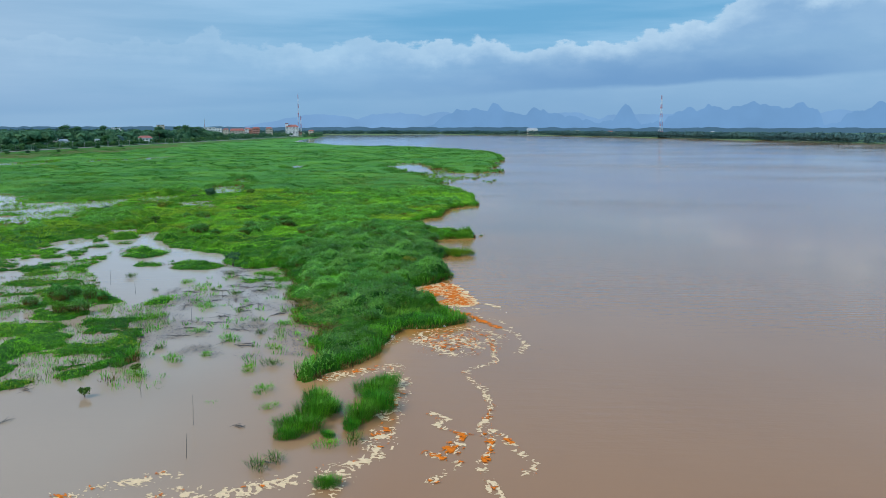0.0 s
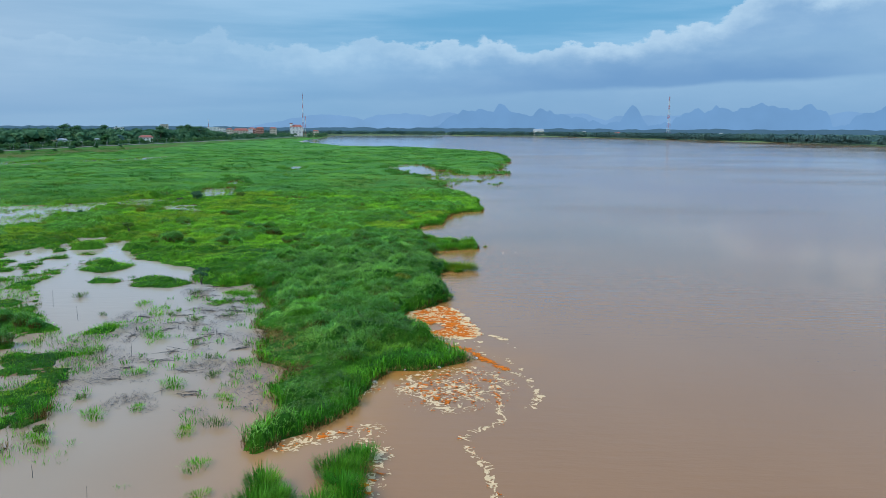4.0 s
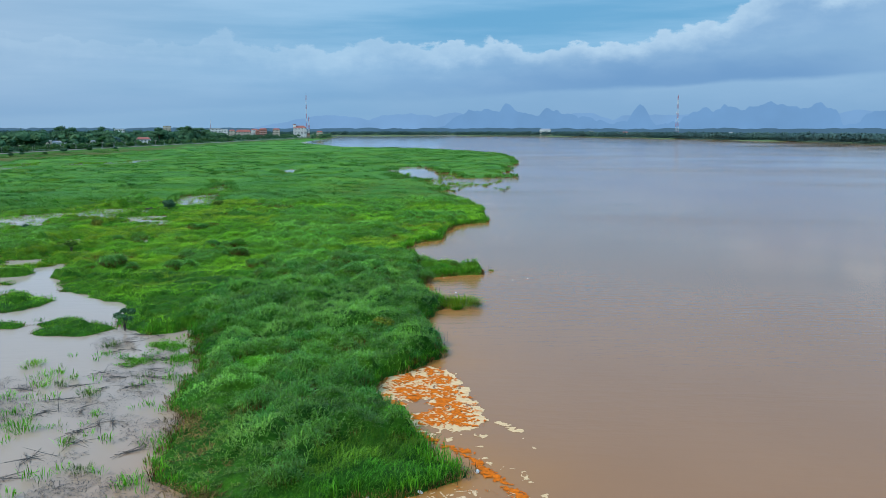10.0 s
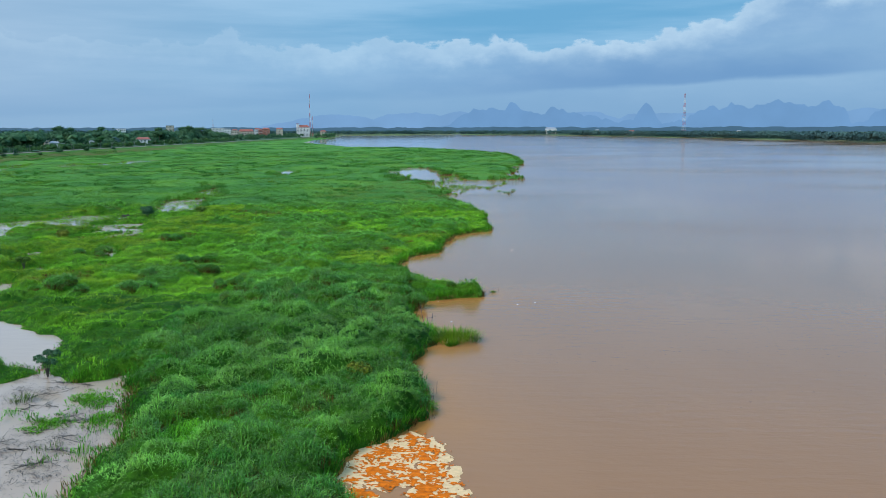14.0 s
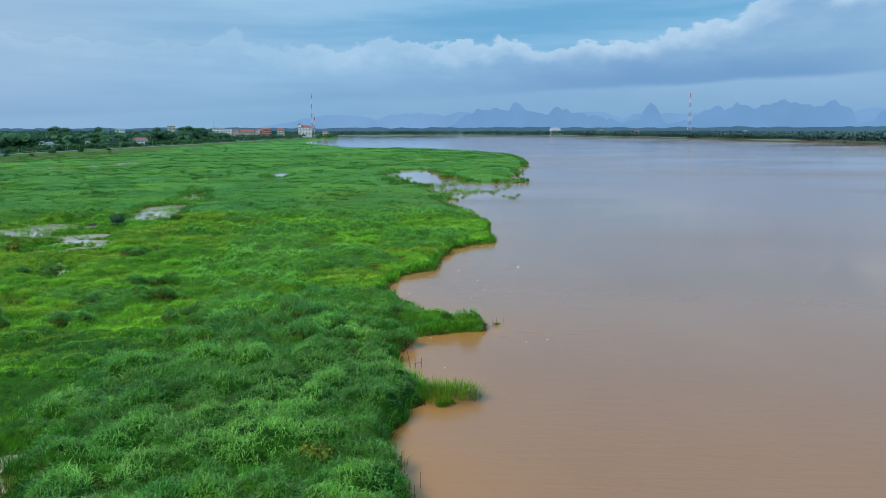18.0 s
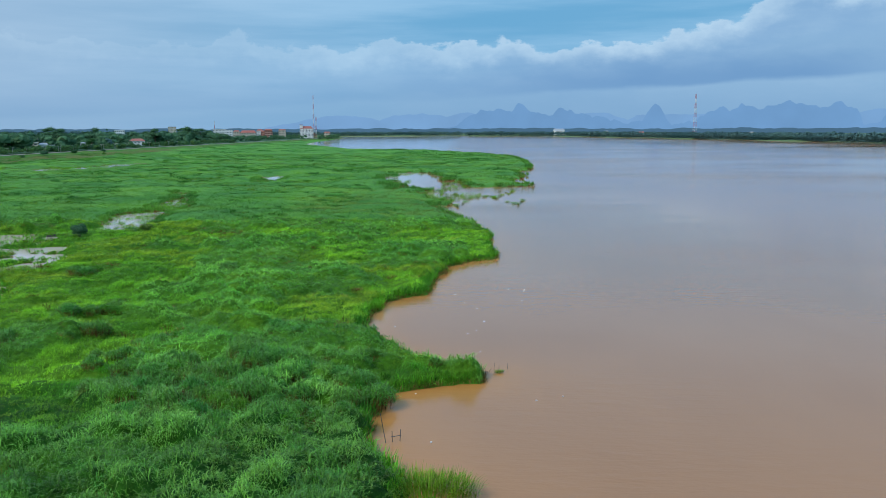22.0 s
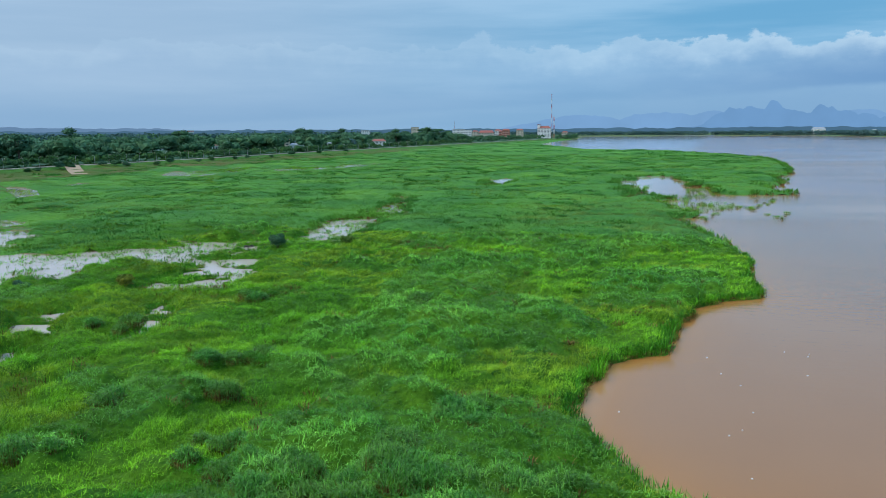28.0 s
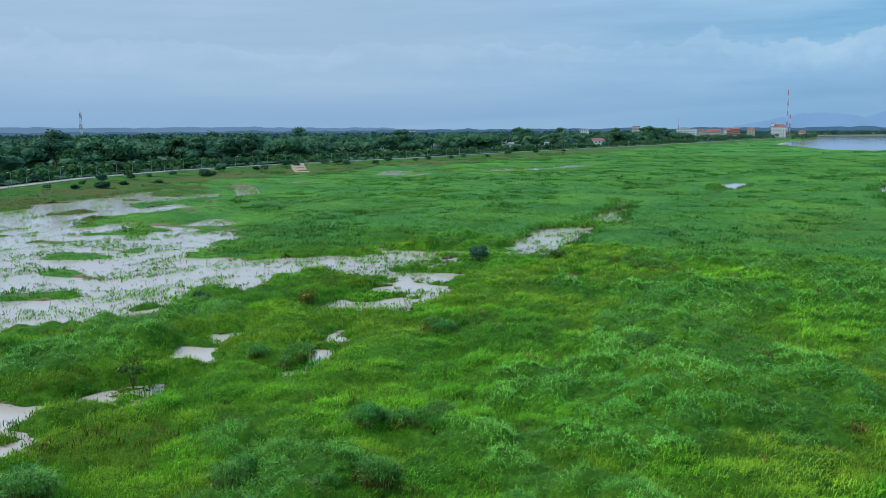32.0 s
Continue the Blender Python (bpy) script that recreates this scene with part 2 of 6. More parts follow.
def water_material():
    """Silt-laden water: an opaque brown body under a smooth reflecting skin with wind ripples."""
    m, ns, ls, b = material("muddy_water", (0.3, 0.18, 0.11), 0.06)
    big = node_noise(ns, ls, 0.012, 5, 0.6, (1, 0.45, 1))
    river = node_ramp(ns, ls, big, [(0.3, (0.240, 0.108, 0.045)), (0.55, (0.282, 0.132, 0.058)), (0.75, (0.312, 0.158, 0.078))])
    # the sheltered pools behind the bank: settled paler silt, painted sky reflection, a stiller skin
    sep = ns.new("ShaderNodeSeparateXYZ")
    ls.new(ns.new("ShaderNodeTexCoord").outputs["Object"], sep.inputs[0])
    shel = ns.new("ShaderNodeMapRange")
    shel.inputs[1].default_value, shel.inputs[2].default_value = -4.0, -26.0
    ls.new(sep.outputs[0], shel.inputs[0])
    # further pools: base colour whitened in place of the reflected sky
    up = ns.new("ShaderNodeMapRange")
    up.inputs[1].default_value, up.inputs[2].default_value = 80.0, 230.0
    ls.new(sep.outputs[1], up.inputs[0])
    pool = node_mix(ns, ls, up.outputs[0], (0.275, 0.180, 0.115), (0.46, 0.37, 0.31))
    at = ns.new("ShaderNodeAttribute")
    at.attribute_name = "silt"
    river = node_mix(ns, ls, at.outputs["Fac"], river, (0.36, 0.148, 0.034))
    ls.new(node_mix(ns, ls, shel.outputs[0], river, pool), b.inputs["Base Color"])
    b.inputs["IOR"].default_value = 1.33
    calm = node_noise(ns, ls, 0.010, 4, 0.6, (0.5, 1.0, 1))
    ripple = node_noise(ns, ls, 0.55, 4, 0.6, (0.45, 1.5, 1))
    chop = ns.new("ShaderNodeMath")
    chop.operation = "MULTIPLY"
    r = ns.new("ShaderNodeMapRange")
    r.inputs[1].default_value, r.inputs[2].default_value, r.inputs[3].default_value, r.inputs[4].default_value = 0.45, 0.72, 0.12, 1.7
    ls.new(calm, r.inputs[0])
    ls.new(r.outputs[0], chop.inputs[0])
    ls.new(ripple, chop.inputs[1])
    node_bump(ns, ls, b, chop.outputs[0], 0.5, 0.14)
    rr = ns.new("ShaderNodeMapRange")
    rr.inputs[1].default_value, rr.inputs[2].default_value, rr.inputs[3].default_value, rr.inputs[4].default_value = 0.35, 0.75, 0.05, 0.17
    ls.new(calm, rr.inputs[0])
    still = ns.new("ShaderNodeMix")
    still.inputs[3].default_value = 0.03
    ls.new(shel.outputs[0], still.inputs[0])
    ls.new(rr.outputs[0], still.inputs[2])
    ls.new(still.outputs[0], b.inputs["Roughness"])
    return m


GROUND, WATER = ground_material(), water_material()
# CANOPY and MIDTURF: shade in the gaps of the grass is in their colour
CANOPY = canopy_material("grass_gap_shade", (0.018, 0.080, 0.008), (0.034, 0.130, 0.008), (0.080, 0.215, 0.009), 0.05, 0.25)
# TURF: far cover, distance haze added as blue in its colour
TURF = canopy_material("grass_tops_hazed", (0.052, 0.170, 0.032), (0.074, 0.214, 0.034), (0.110, 0.260, 0.032), 0.03, 0.45)
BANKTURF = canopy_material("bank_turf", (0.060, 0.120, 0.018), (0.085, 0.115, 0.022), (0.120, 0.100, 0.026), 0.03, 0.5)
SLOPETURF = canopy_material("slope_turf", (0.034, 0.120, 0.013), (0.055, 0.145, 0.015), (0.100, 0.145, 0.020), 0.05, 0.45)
MIDTURF = canopy_material("grass_gap_shade_mid", (0.045, 0.140, 0.011), (0.070, 0.190, 0.012), (0.098, 0.228, 0.014), 0.05, 0.35)
CONCRETE = plain("concrete", (0.36, 0.30, 0.235), 0.85)
WHITE = plain("white_render", (0.74, 0.73, 0.70), 0.7, 0, 0.08, 0.3)
CREAM = plain("cream_render", (0.56, 0.48, 0.36), 0.75, 0, 0.1, 0.3)
BRICKRED = plain("terracotta_render", (0.42, 0.16, 0.10), 0.75, 0, 0.12, 0.3)
ROOFRED = plain("red_tile_roof", (0.30, 0.085, 0.06), 0.7, 0, 0.15, 0.6)
ROOFGREY = plain("grey_sheet_roof", (0.30, 0.31, 0.33), 0.5, 0.2, 0.12, 0.4)
GLASS = material("dark_window_glass", (0.05, 0.065, 0.08), 0.12)[0]
STEEL = plain("galvanised_steel", (0.45, 0.46, 0.47), 0.45, 0.6)
TOWERRED = plain("red_mast_paint", (0.50, 0.07, 0.05), 0.5)
TOWERWHITE = plain("white_mast_paint", (0.75, 0.74, 0.72), 0.5)
EARTH = plain("bare_earth", (0.36, 0.24, 0.15), 0.95)

# ---- plan of the land ----
def lattice(x, y, seed):
    h = np.sin(x * 127.1 + y * 311.7 + seed * 74.7) * 43758.5453
    return h - np.floor(h)


def vnoise(x, y, size, seed=0):
    x, y = np.asarray(x, float) / size, np.asarray(y, float) / size
    i, j = np.floor(x), np.floor(y)
    u, v = x - i, y - j
    u, v = u * u * (3 - 2 * u), v * v * (3 - 2 * v)
    a, b, c, d = lattice(i, j, seed), lattice(i + 1, j, seed), lattice(i, j + 1, seed), lattice(i + 1, j + 1, seed)
    return (a * (1 - u) + b * u) * (1 - v) + (c * (1 - u) + d * u) * v


def fbm(x, y, size, seed=0, octaves=4):
    t, w, s = 0, 1.0, 0
    for k in range(octaves):
        t, s = t + w * vnoise(x, y, size / 2 ** k, seed + 13 * k), s + w
        w *= 0.5
    return t / s


def inside(x, y, poly):
    """Distance to a polygon's outline, positive inside."""
    x, y = np.asarray(x, float), np.asarray(y, float)
    best, odd = np.full(x.shape, 1e12), np.zeros(x.shape, bool)
    for (ax, ay), (bx, by) in zip(poly, poly[1:] + poly[:1]):
        ex, ey = bx - ax, by - ay
        k = np.clip(((x - ax) * ex + (y - ay) * ey) / (ex * ex + ey * ey), 0, 1)
        best = np.minimum(best, (x - ax - k * ex) ** 2 + (y - ay - k * ey) ** 2)
        if ey:
            odd ^= ((ay > y) != (by > y)) & (x < ex * (y - ay) / ey + ax)
    return np.where(odd, 1, -1) * np.sqrt(best)


def along(x, y, line):
    """Distance to a line and its side (positive to the right of its direction)."""
    x, y = np.asarray(x, float), np.asarray(y, float)
    best, side = np.full(x.shape, 1e12), np.ones(x.shape)
    for (ax, ay), (bx, by) in zip(line, line[1:]):
        ex, ey = bx - ax, by - ay
        k = np.clip(((x - ax) * ex + (y - ay) * ey) / (ex * ex + ey * ey), 0, 1)
        d = (x - ax - k * ex) ** 2 + (y - ay - k * ey) ** 2
        side = np.where(d < best, np.where((x - ax) * ey - (y - ay) * ex > 0, 1, -1), side)
        best = np.minimum(best, d)
    return np.sqrt(best) * side


SHORE_NEAR = [(-13, 83), (-8, 92), (-6, 101), (-4, 106), (0, 107), (4, 110), (1, 113), (-1, 118), (-4, 125), (-5, 129), (-4, 134), (0, 139), (1.5, 141), (1, 148), (-1, 156),
              (0, 165), (1, 169), (-2, 178), (-3, 185), (-2, 191), (1, 194), (7, 196), (7, 199), (0, 203), (-4, 209), (-7, 217), (-8, 225), (-6, 234), (-1, 243), (1, 257), (2, 268), (11, 278)]
SHORE_MID = [(11, 310), (8, 338), (2, 372), (-2, 400), (-15, 460), (-28, 515), (-33, 549), (-31, 600), (-24, 620), (-14, 598), (-4, 540), (2, 500), (14, 486), (30, 490), (36, 560),
             (45, 640), (51, 708), (53, 780), (49, 895), (10, 1020), (-40, 1139), (-100, 1160), (-134, 1180), (-180, 1320)]
SHORE_FAR = [(-225, 1450), (-252, 1495), (-264, 1560), (-280, 1725), (-297, 1960), (-313, 2237), (-333, 2540), (-420, 2620), (-700, 2750), (-4700, 3000), (-4700, -400), (-160, -400), (-140, 40)]
LAGOON_EDGE = [(-92, 100), (-86, 150), (-84, 190), (-76, 206), (-68, 206), (-59, 183), (-50, 174), (-44.5, 171), (-38, 157), (-34.5, 153), (-29.5, 154), (-24.8, 147), (-24.6, 138), (-23, 129), (-21, 120), (-19.5, 113), (-17, 107), (-14.5, 99)]
RAFT = [(-70, 205), (-66, 178), (-63, 152), (-55, 135), (-46, 123), (-38, 107), (-34, 95), (-32, 84), (-45, 80), (-75, 85), (-140, 95), (-140, 190), (-90, 200)]   # floating grass, broken by water
ISLETS = [(-58.5, 169.5, 4.0, 5.0), (-62.0, 175, 2.6, 3.4), (-53.6, 156, 2.0, 1.8), (-44.0, 154.2, 4.8, 3.6), (-47.5, 158, 2.6, 2.8), (-40.3, 122.8, 1.6, 2.0)]
LAND = SHORE_NEAR + SHORE_MID + SHORE_FAR + LAGOON_EDGE
PONDS = [   # outline, how ragged
    ([(-103, 195), (-101, 230), (-98, 252), (-97, 280), (-84, 290), (-92, 312), (-104, 310), (-130, 288), (-140, 290), (-150, 318), (-178, 340), (-205, 352), (-240, 392),
      (-270, 436), (-292, 440), (-305, 425), (-300, 395), (-285, 350), (-250, 290), (-220, 220), (-180, 170), (-120, 170)], 11.0),
    ([(-81, 256), (-70, 263), (-74, 284), (-82, 286), (-85, 272)], 6.0),
    ([(-94, 286), (-87, 292), (-79, 295), (-74, 289), (-82, 280), (-89, 280)], 2.5),
    ([(-248, 404), (-262, 424), (-288, 448), (-310, 470), (-292, 462), (-274, 450), (-258, 434), (-244, 416)], 1.5),
    ([(-282, 470), (-294, 500), (-284, 500), (-274, 476)], 1.0),
    ([(-94, 312), (-89, 335), (-96, 360), (-93, 384), (-95, 401), (-109, 452), (-101, 448), (-91, 412), (-84, 388), (-82, 367), (-78, 349), (-73, 325), (-80, 316)], 5.0),
    ([(-113, 314), (-106, 300), (-96, 296), (-87, 295), (-84, 303), (-93, 318), (-104, 315)], 5.0),
    ([(-65, 294), (-57, 294), (-57, 302), (-65, 302)], 2.0),
    ([(-276, 545), (-300, 578), (-315, 610), (-300, 622), (-308, 672), (-296, 676), (-272, 612), (-264, 560)], 2.0),
    ([(-242, 606), (-262, 640), (-272, 688), (-258, 712), (-236, 752), (-228, 748), (-222, 684), (-226, 640)], 2.0),
    ([(-90, 508), (-96, 530), (-100, 552), (-96, 576), (-88, 570), (-85, 524)], 2.0),
    ([(-80, 203), (-73, 205), (-74, 213), (-81, 210)], 2.0),
    ([(-74, 213), (-68, 215), (-69, 222), (-75, 220)], 3.0),
    ([(-76, 226), (-73, 228), (-81, 242), (-84, 240)], 2.0),
    ([(-62, 228), (-60, 231), (-70, 252), (-72, 250)], 2.0),
]
ROAD = [(-180, 150), (-250, 240), (-300, 312), (-338, 369), (-372, 433), (-393, 505), (-398, 586), (-388, 690), (-386, 800), (-386, 950), (-378, 1100), (-368, 1300), (-362, 1600), (-352, 1850), (-346, 2050), (-340, 2250), (-352, 2500)]
FAR_BANK = [(760, -400), (740, 800), (700, 1480), (650, 1850), (540, 2250), (365, 2900), (-28, 3200), (-400, 3100), (-900, 3200), (-4700, 3500), (-4700, 4780), (4780, 4780), (4780, -400)]


def land_depth(x, y):
    """How far inside the land a place lies (negative: in water)."""
    wx = x + 2.2 * (vnoise(x, y, 5.5, 3) - 0.5) + 1.0 * (vnoise(x, y, 1.9, 4) - 0.5)
    wy = y + 2.2 * (vnoise(x, y, 5.5, 5) - 0.5) + 1.0 * (vnoise(x, y, 1.9, 6) - 0.5)
    s = inside(wx, wy, LAND)
    lag = (x < -13) & (x > -145) & (y < 216) & (y > 70)
    if lag.any():
        a, b = x[lag], y[lag]
        t = s[lag] + np.where(s[lag] < 6, 4.5 * (fbm(a, b, 5.5, 17, 3) - 0.52), 0)       # a frayed edge
        raft = np.minimum(inside(wx[lag], wy[lag], RAFT), 9 * (fbm(a, b * 0.8, 3.8, 18, 4) - 0.52 - 0.05 * np.clip((112 - b) / 20, 0, 1)))
        t = np.maximum(t, np.minimum(raft, 1.0))
        for u, v, p, q in ISLETS:
            k = np.hypot((wx[lag] - u) / p, (wy[lag] - v) / q)
            t = np.maximum(t, (1 - k) * min(p, q) + 1.6 * (fbm(a, b, 3.0, 19, 3) - 0.5))
        s[lag] = t
    inlet = (x > -50) & (x < 60) & (y > 330) & (y < 640) & (np.abs(s) < 26)
    if inlet.any():
        s[inlet] += 26 * (fbm(x[inlet], y[inlet] * 0.7, 13.0, 95, 5) - 0.53) * np.clip((y[inlet] - 330) / 60, 0, 1)
    for poly, ragged in PONDS:
        cx, cy = [p[0] for p in poly], [p[1] for p in poly]
        near = (x > min(cx) - 30) & (x < max(cx) + 30) & (y > min(cy) - 30) & (y < max(cy) + 30)
        if near.any():
            a, b = x[near], y[near]
            q = inside(wx[near], wy[near], poly) - ragged * np.maximum(0, fbm(a, b, 6.5, 9) - 0.46) * 2.2 - 1.6 * (vnoise(a, b, 3.0, 10) - 0.6)
            if ragged > 10:      # the great pool: more grass mats towards its inner shore
                mats = np.abs(along(a, b, [(-118, 300), (-150, 292), (-190, 318), (-235, 362), (-275, 420)]))
                thr = 0.69 - 0.17 * np.clip(1.3 - mats / 22, 0, 1) + 0.16 * np.clip((-a - 0.62 * b - 45) / 12, 0, 1)
                q = np.minimum(q, 34 * (thr - fbm(a, b, 13.0, 93, 5)))
            elif ragged > 1.9:
                q = np.minimum(q + 0.5, 12 * (0.63 - fbm(a, b, 4.0 if b.max() < 470 else 14.0, 94, 4)))
            s[near] = np.minimum(s[near], -q)
    return s


def land_height(x, y, s=None):
    s = land_depth(x, y) if s is None else s
    z = np.where(s > 0, np.minimum(0.04 + 0.14 * s, 0.32), np.maximum(0.25 * s, -1.5))
    d = along(x, y, ROAD)
    bank = np.where(d > 0, np.interp(d, [0, 4.5, 12, 30, 42], [3.2, 3.2, 1.9, 0.5, 0.0]), 3.2 - 0.3 * (d < -6))
    bank = np.where((y < 2520) & (d > 0), bank, np.where(d > 0, 0, bank)) * np.clip(s / 6, 0, 1)
    z = np.where((s > 0) & (bank > 0), np.maximum(z, bank), z)
    f = inside(x, y, FAR_BANK)
    return np.maximum(z, np.clip(f * 0.4 - 0.4, -1.5, 3.5))


def mesh_object(name, co, faces, mats, parent=None, smooth=False, index=None):
    """A mesh from arrays: co (n, 3) and faces as one array (m, k) or a list of such arrays."""
    faces = faces if isinstance(faces, list) else [faces]
    me = bpy.data.meshes.new(name)
    me.vertices.add(len(co))
    me.vertices.foreach_set("co", np.ascontiguousarray(co, np.float32).ravel())
    sizes = np.concatenate([np.full(len(f), f.shape[1]) for f in faces])
    loops = np.concatenate([f.ravel() for f in faces]).astype(np.int32)
    me.loops.add(len(loops))
    me.loops.foreach_set("vertex_index", loops)
    me.polygons.add(len(sizes))
    me.polygons.foreach_set("loop_start", np.concatenate([[0], np.cumsum(sizes)[:-1]]).astype(np.int32))
    if index is not None:
        me.polygons.foreach_set("material_index", np.asarray(index, np.int32))
    for m in mats if isinstance(mats, list) else [mats]:
        me.materials.append(m)
    me.update(calc_edges=True)
    me.polygons.foreach_set("use_smooth", np.full(len(sizes), smooth))
    ob = new(name, me)
    ob.parent = parent
    return ob


def spaced(*runs):
    """Grid lines: runs of (start, stop, step)."""
    return np.concatenate([np.arange(a, b, s) for a, b, s in runs])


GX = spaced((-4800, -1000, 250), (-1000, -430, 40), (-430, -115, 3.6), (-115, 18, 0.62), (18, 66, 3), (66, 900, 50), (900, 4801, 300))
GY = spaced((-400, 40, 40), (40, 80, 4), (80, 335, 0.66), (335, 720, 3.6), (720, 1350, 9), (1350, 2450, 30), (2450, 4801, 120))
MX, MY = np.meshgrid(GX, GY)
DEPTH = land_depth(MX.ravel(), MY.ravel())
BASE = land_height(MX.ravel(), MY.ravel(), DEPTH)
NX, NY = len(GX), len(GY)
ids = np.arange(NX * NY).reshape(NY, NX)
QUADS = np.stack([ids[:-1, :-1], ids[:-1, 1:], ids[1:, 1:], ids[1:, :-1]], -1).reshape(-1, 4)
half = np.ix_(np.r_[0:NY:2, NY - 1], np.r_[0:NX:2, NX - 1])
HX, HY = MX[half], MY[half]
hi = np.arange(HX.size).reshape(HX.shape)
ground = mesh_object("ground", np.stack([HX.ravel(), HY.ravel(), BASE.reshape(NY, NX)[half].ravel()], 1), np.stack([hi[:-1, :-1], hi[:-1, 1:], hi[1:, 1:], hi[1:, :-1]], -1).reshape(-1, 4), GROUND, None, True)
tagged(ground, "low muddy green floodplain with raised river banks", "ground", kind="structure")
pick = np.ix_(np.r_[0:NY:4, NY - 1], np.r_[0:NX:4, NX - 1])
WX, WY = MX[pick], MY[pick]
wi = np.arange(WX.size).reshape(WX.shape)
water = mesh_object("water", np.stack([WX.ravel(), WY.ravel(), 0 * WX.ravel()], 1), np.stack([wi[:-1, :-1], wi[:-1, 1:], wi[1:, 1:], wi[1:, :-1]], -1).reshape(-1, 4), WATER)
silt = water.data.attributes.new("silt", "FLOAT", "POINT")   # stirred-up orange silt in the shallows
silt.data.foreach_set("value", np.exp(np.minimum(0, DEPTH.reshape(NY, NX)[pick].ravel()) / 4.5).astype(np.float32))
tagged(water, "wide brown silt-laden river and flooded pools, calm with faint ripples", "river", kind="structure")


# ---- grass ----
def stands(x, y, size, seed):
    """The stand of plants that a place belongs to: its centre, how far out the place lies (0 to 1) and a random number."""
    i, j = np.floor(x / size), np.floor(y / size)
    best, bx, by, br = np.full(np.shape(x), 1e9), np.zeros(np.shape(x)), np.zeros(np.shape(x)), np.zeros(np.shape(x))
    for di in (-1, 0, 1):
        for dj in (-1, 0, 1):
            a, b = i + di, j + dj
            px, py = (a + 0.1 + 0.8 * lattice(a, b, seed)) * size, (b + 0.1 + 0.8 * lattice(a, b, seed + 5)) * size
            d = np.hypot(x - px, y - py)
            nearer = d < best
            best, bx, by, br = np.where(nearer, d, best), np.where(nearer, px, bx), np.where(nearer, py, by), np.where(nearer, lattice(a, b, seed + 9), br)
    return bx, by, np.clip(best / (0.64 * size), 0, 1), br


def cane_share(x, y, s):
    """Where broad-leaved cane stands: most of the spit, and drifts of it over the marsh; the rest is fine grass."""
    c = fbm(x, y, 17.0, 31, 3) + 0.30 * np.clip((184 - y) / 30, 0, 1) - 0.30 * np.clip((117 - y) / 6, 0, 1) * np.clip((x + 9) / 4, 0, 1)
    c = c + np.where(y > 186, 0.09 * np.clip(1.2 - np.abs(x + 20) / 26, 0, 1) - 0.16 * np.clip(1.1 - s / 5, 0, 1), -0.05 * np.clip(1.2 - s / 2.5, 0, 1)) - 0.10 * (x < -58) - 0.4 * (x < -30) * (y < 186)
    return np.clip((c - 0.51) / 0.05, 0, 1)


def canopy_height(x, y, s):
    k = cane_share(x, y, s)
    _, _, d, r = stands(x + 0.9 * (vnoise(x, y, 1.7, 27) - 0.5), y + 0.9 * (vnoise(x, y, 1.7, 28) - 0.5), 3.3, 26)
    dome = np.sqrt(1 - d * d)
    roll = 0.9 * np.maximum(0, fbm(x, y, 17.0, 31, 3) - 0.42) + 0.7 * np.clip((fbm(x, y, 7.0, 24, 3) - 0.47) / 0.12, 0, 1)
    near = k * (0.22 + (0.60 + 0.95 * r) * dome) + (1 - k) * (0.15 + (0.15 + 0.75 * r) * dome) + roll * (0.75 + 0.25 * k)
    far = 0.13 + 1.15 * np.maximum(0, fbm(x, y, 11.0, 23, 3) - 0.30) + 1.2 * np.maximum(0, fbm(x, y, 17.0, 31, 3) - 0.42) + 0.8 * np.clip((fbm(x, y, 13.0, 25, 3) - 0.47) / 0.08, 0, 1)
    h = np.where((y > 335) | (x < -112), far, near)
    low = np.where((y < 190) & (x < -34) & (s < 3), 0.20, 1.0)            # rafts and islets
    return np.clip((s + 0.15) / np.where((y > 335) | (x < -108), 9.0, np.where((x < -60) & (y > 196), 2.6, 0.9)), 0.0, 1.0) * h * low * (1 - 0.8 * dead_patch(x, y)) * lagoon_rise(x, y)


def lagoon_rise(x, y):
    """Towards the lagoon the spit's plants grow low and open."""
    left = np.interp(y, [96, 107, 113, 120, 129, 150], [-13.5, -17, -19.5, -21, -23, -26])
    return np.where((y > 96) & (y < 150) & (x > -30), np.clip((x - left) / np.interp(y, [96, 104, 122, 136], [3.0, 8.0, 7.0, 3.0]), 0.12, 1.0), 1.0)


def dead_patch(x, y):
    """Where last year's grass lies flat and brown at the lagoon's edge."""
    t = np.zeros(np.shape(x))
    for a, b, r in ((-20, 120, 2.4), (-17.5, 117, 2.6), (-20, 115, 2.0), (-16.5, 113.5, 2.4), (-14.2, 109.5, 2.2), (-12.8, 105.8, 1.8), (-31, 291, 2.0), (-69, 231, 2.4), (-56.5, 219, 1.8)):
        t = np.maximum(t, np.exp(-((x - a) ** 2 + (y - b) ** 2) / (r * r)))
    return t


def meadow(x, y):
    return along(x, y, ROAD) > 26


INNER = (DEPTH > -4.0) & meadow(MX.ravel(), MY.ravel()) & (MY.ravel() > 60) & (MY.ravel() < 2520)
keep = QUADS[INNER[QUADS].all(1)]
use = np.unique(keep)
renum = np.zeros(NX * NY, int)
renum[use] = np.arange(len(use))
cx, cy, cs = MX.ravel()[use], MY.ravel()[use], DEPTH[use]
# near quads get the gap-shaded colours, far ones the lighter TURF
far = (MY.ravel()[keep].min(1) > 337) | (MX.ravel()[keep].max(1) < -125)
bx_, by_ = MX.ravel()[keep[:, 0]], MY.ravel()[keep[:, 0]]
brown = far & (along(bx_, by_, ROAD) < 58 + 60 * (fbm(bx_, by_, 40.0, 91, 3) - 0.4)) & (by_ < 1100)
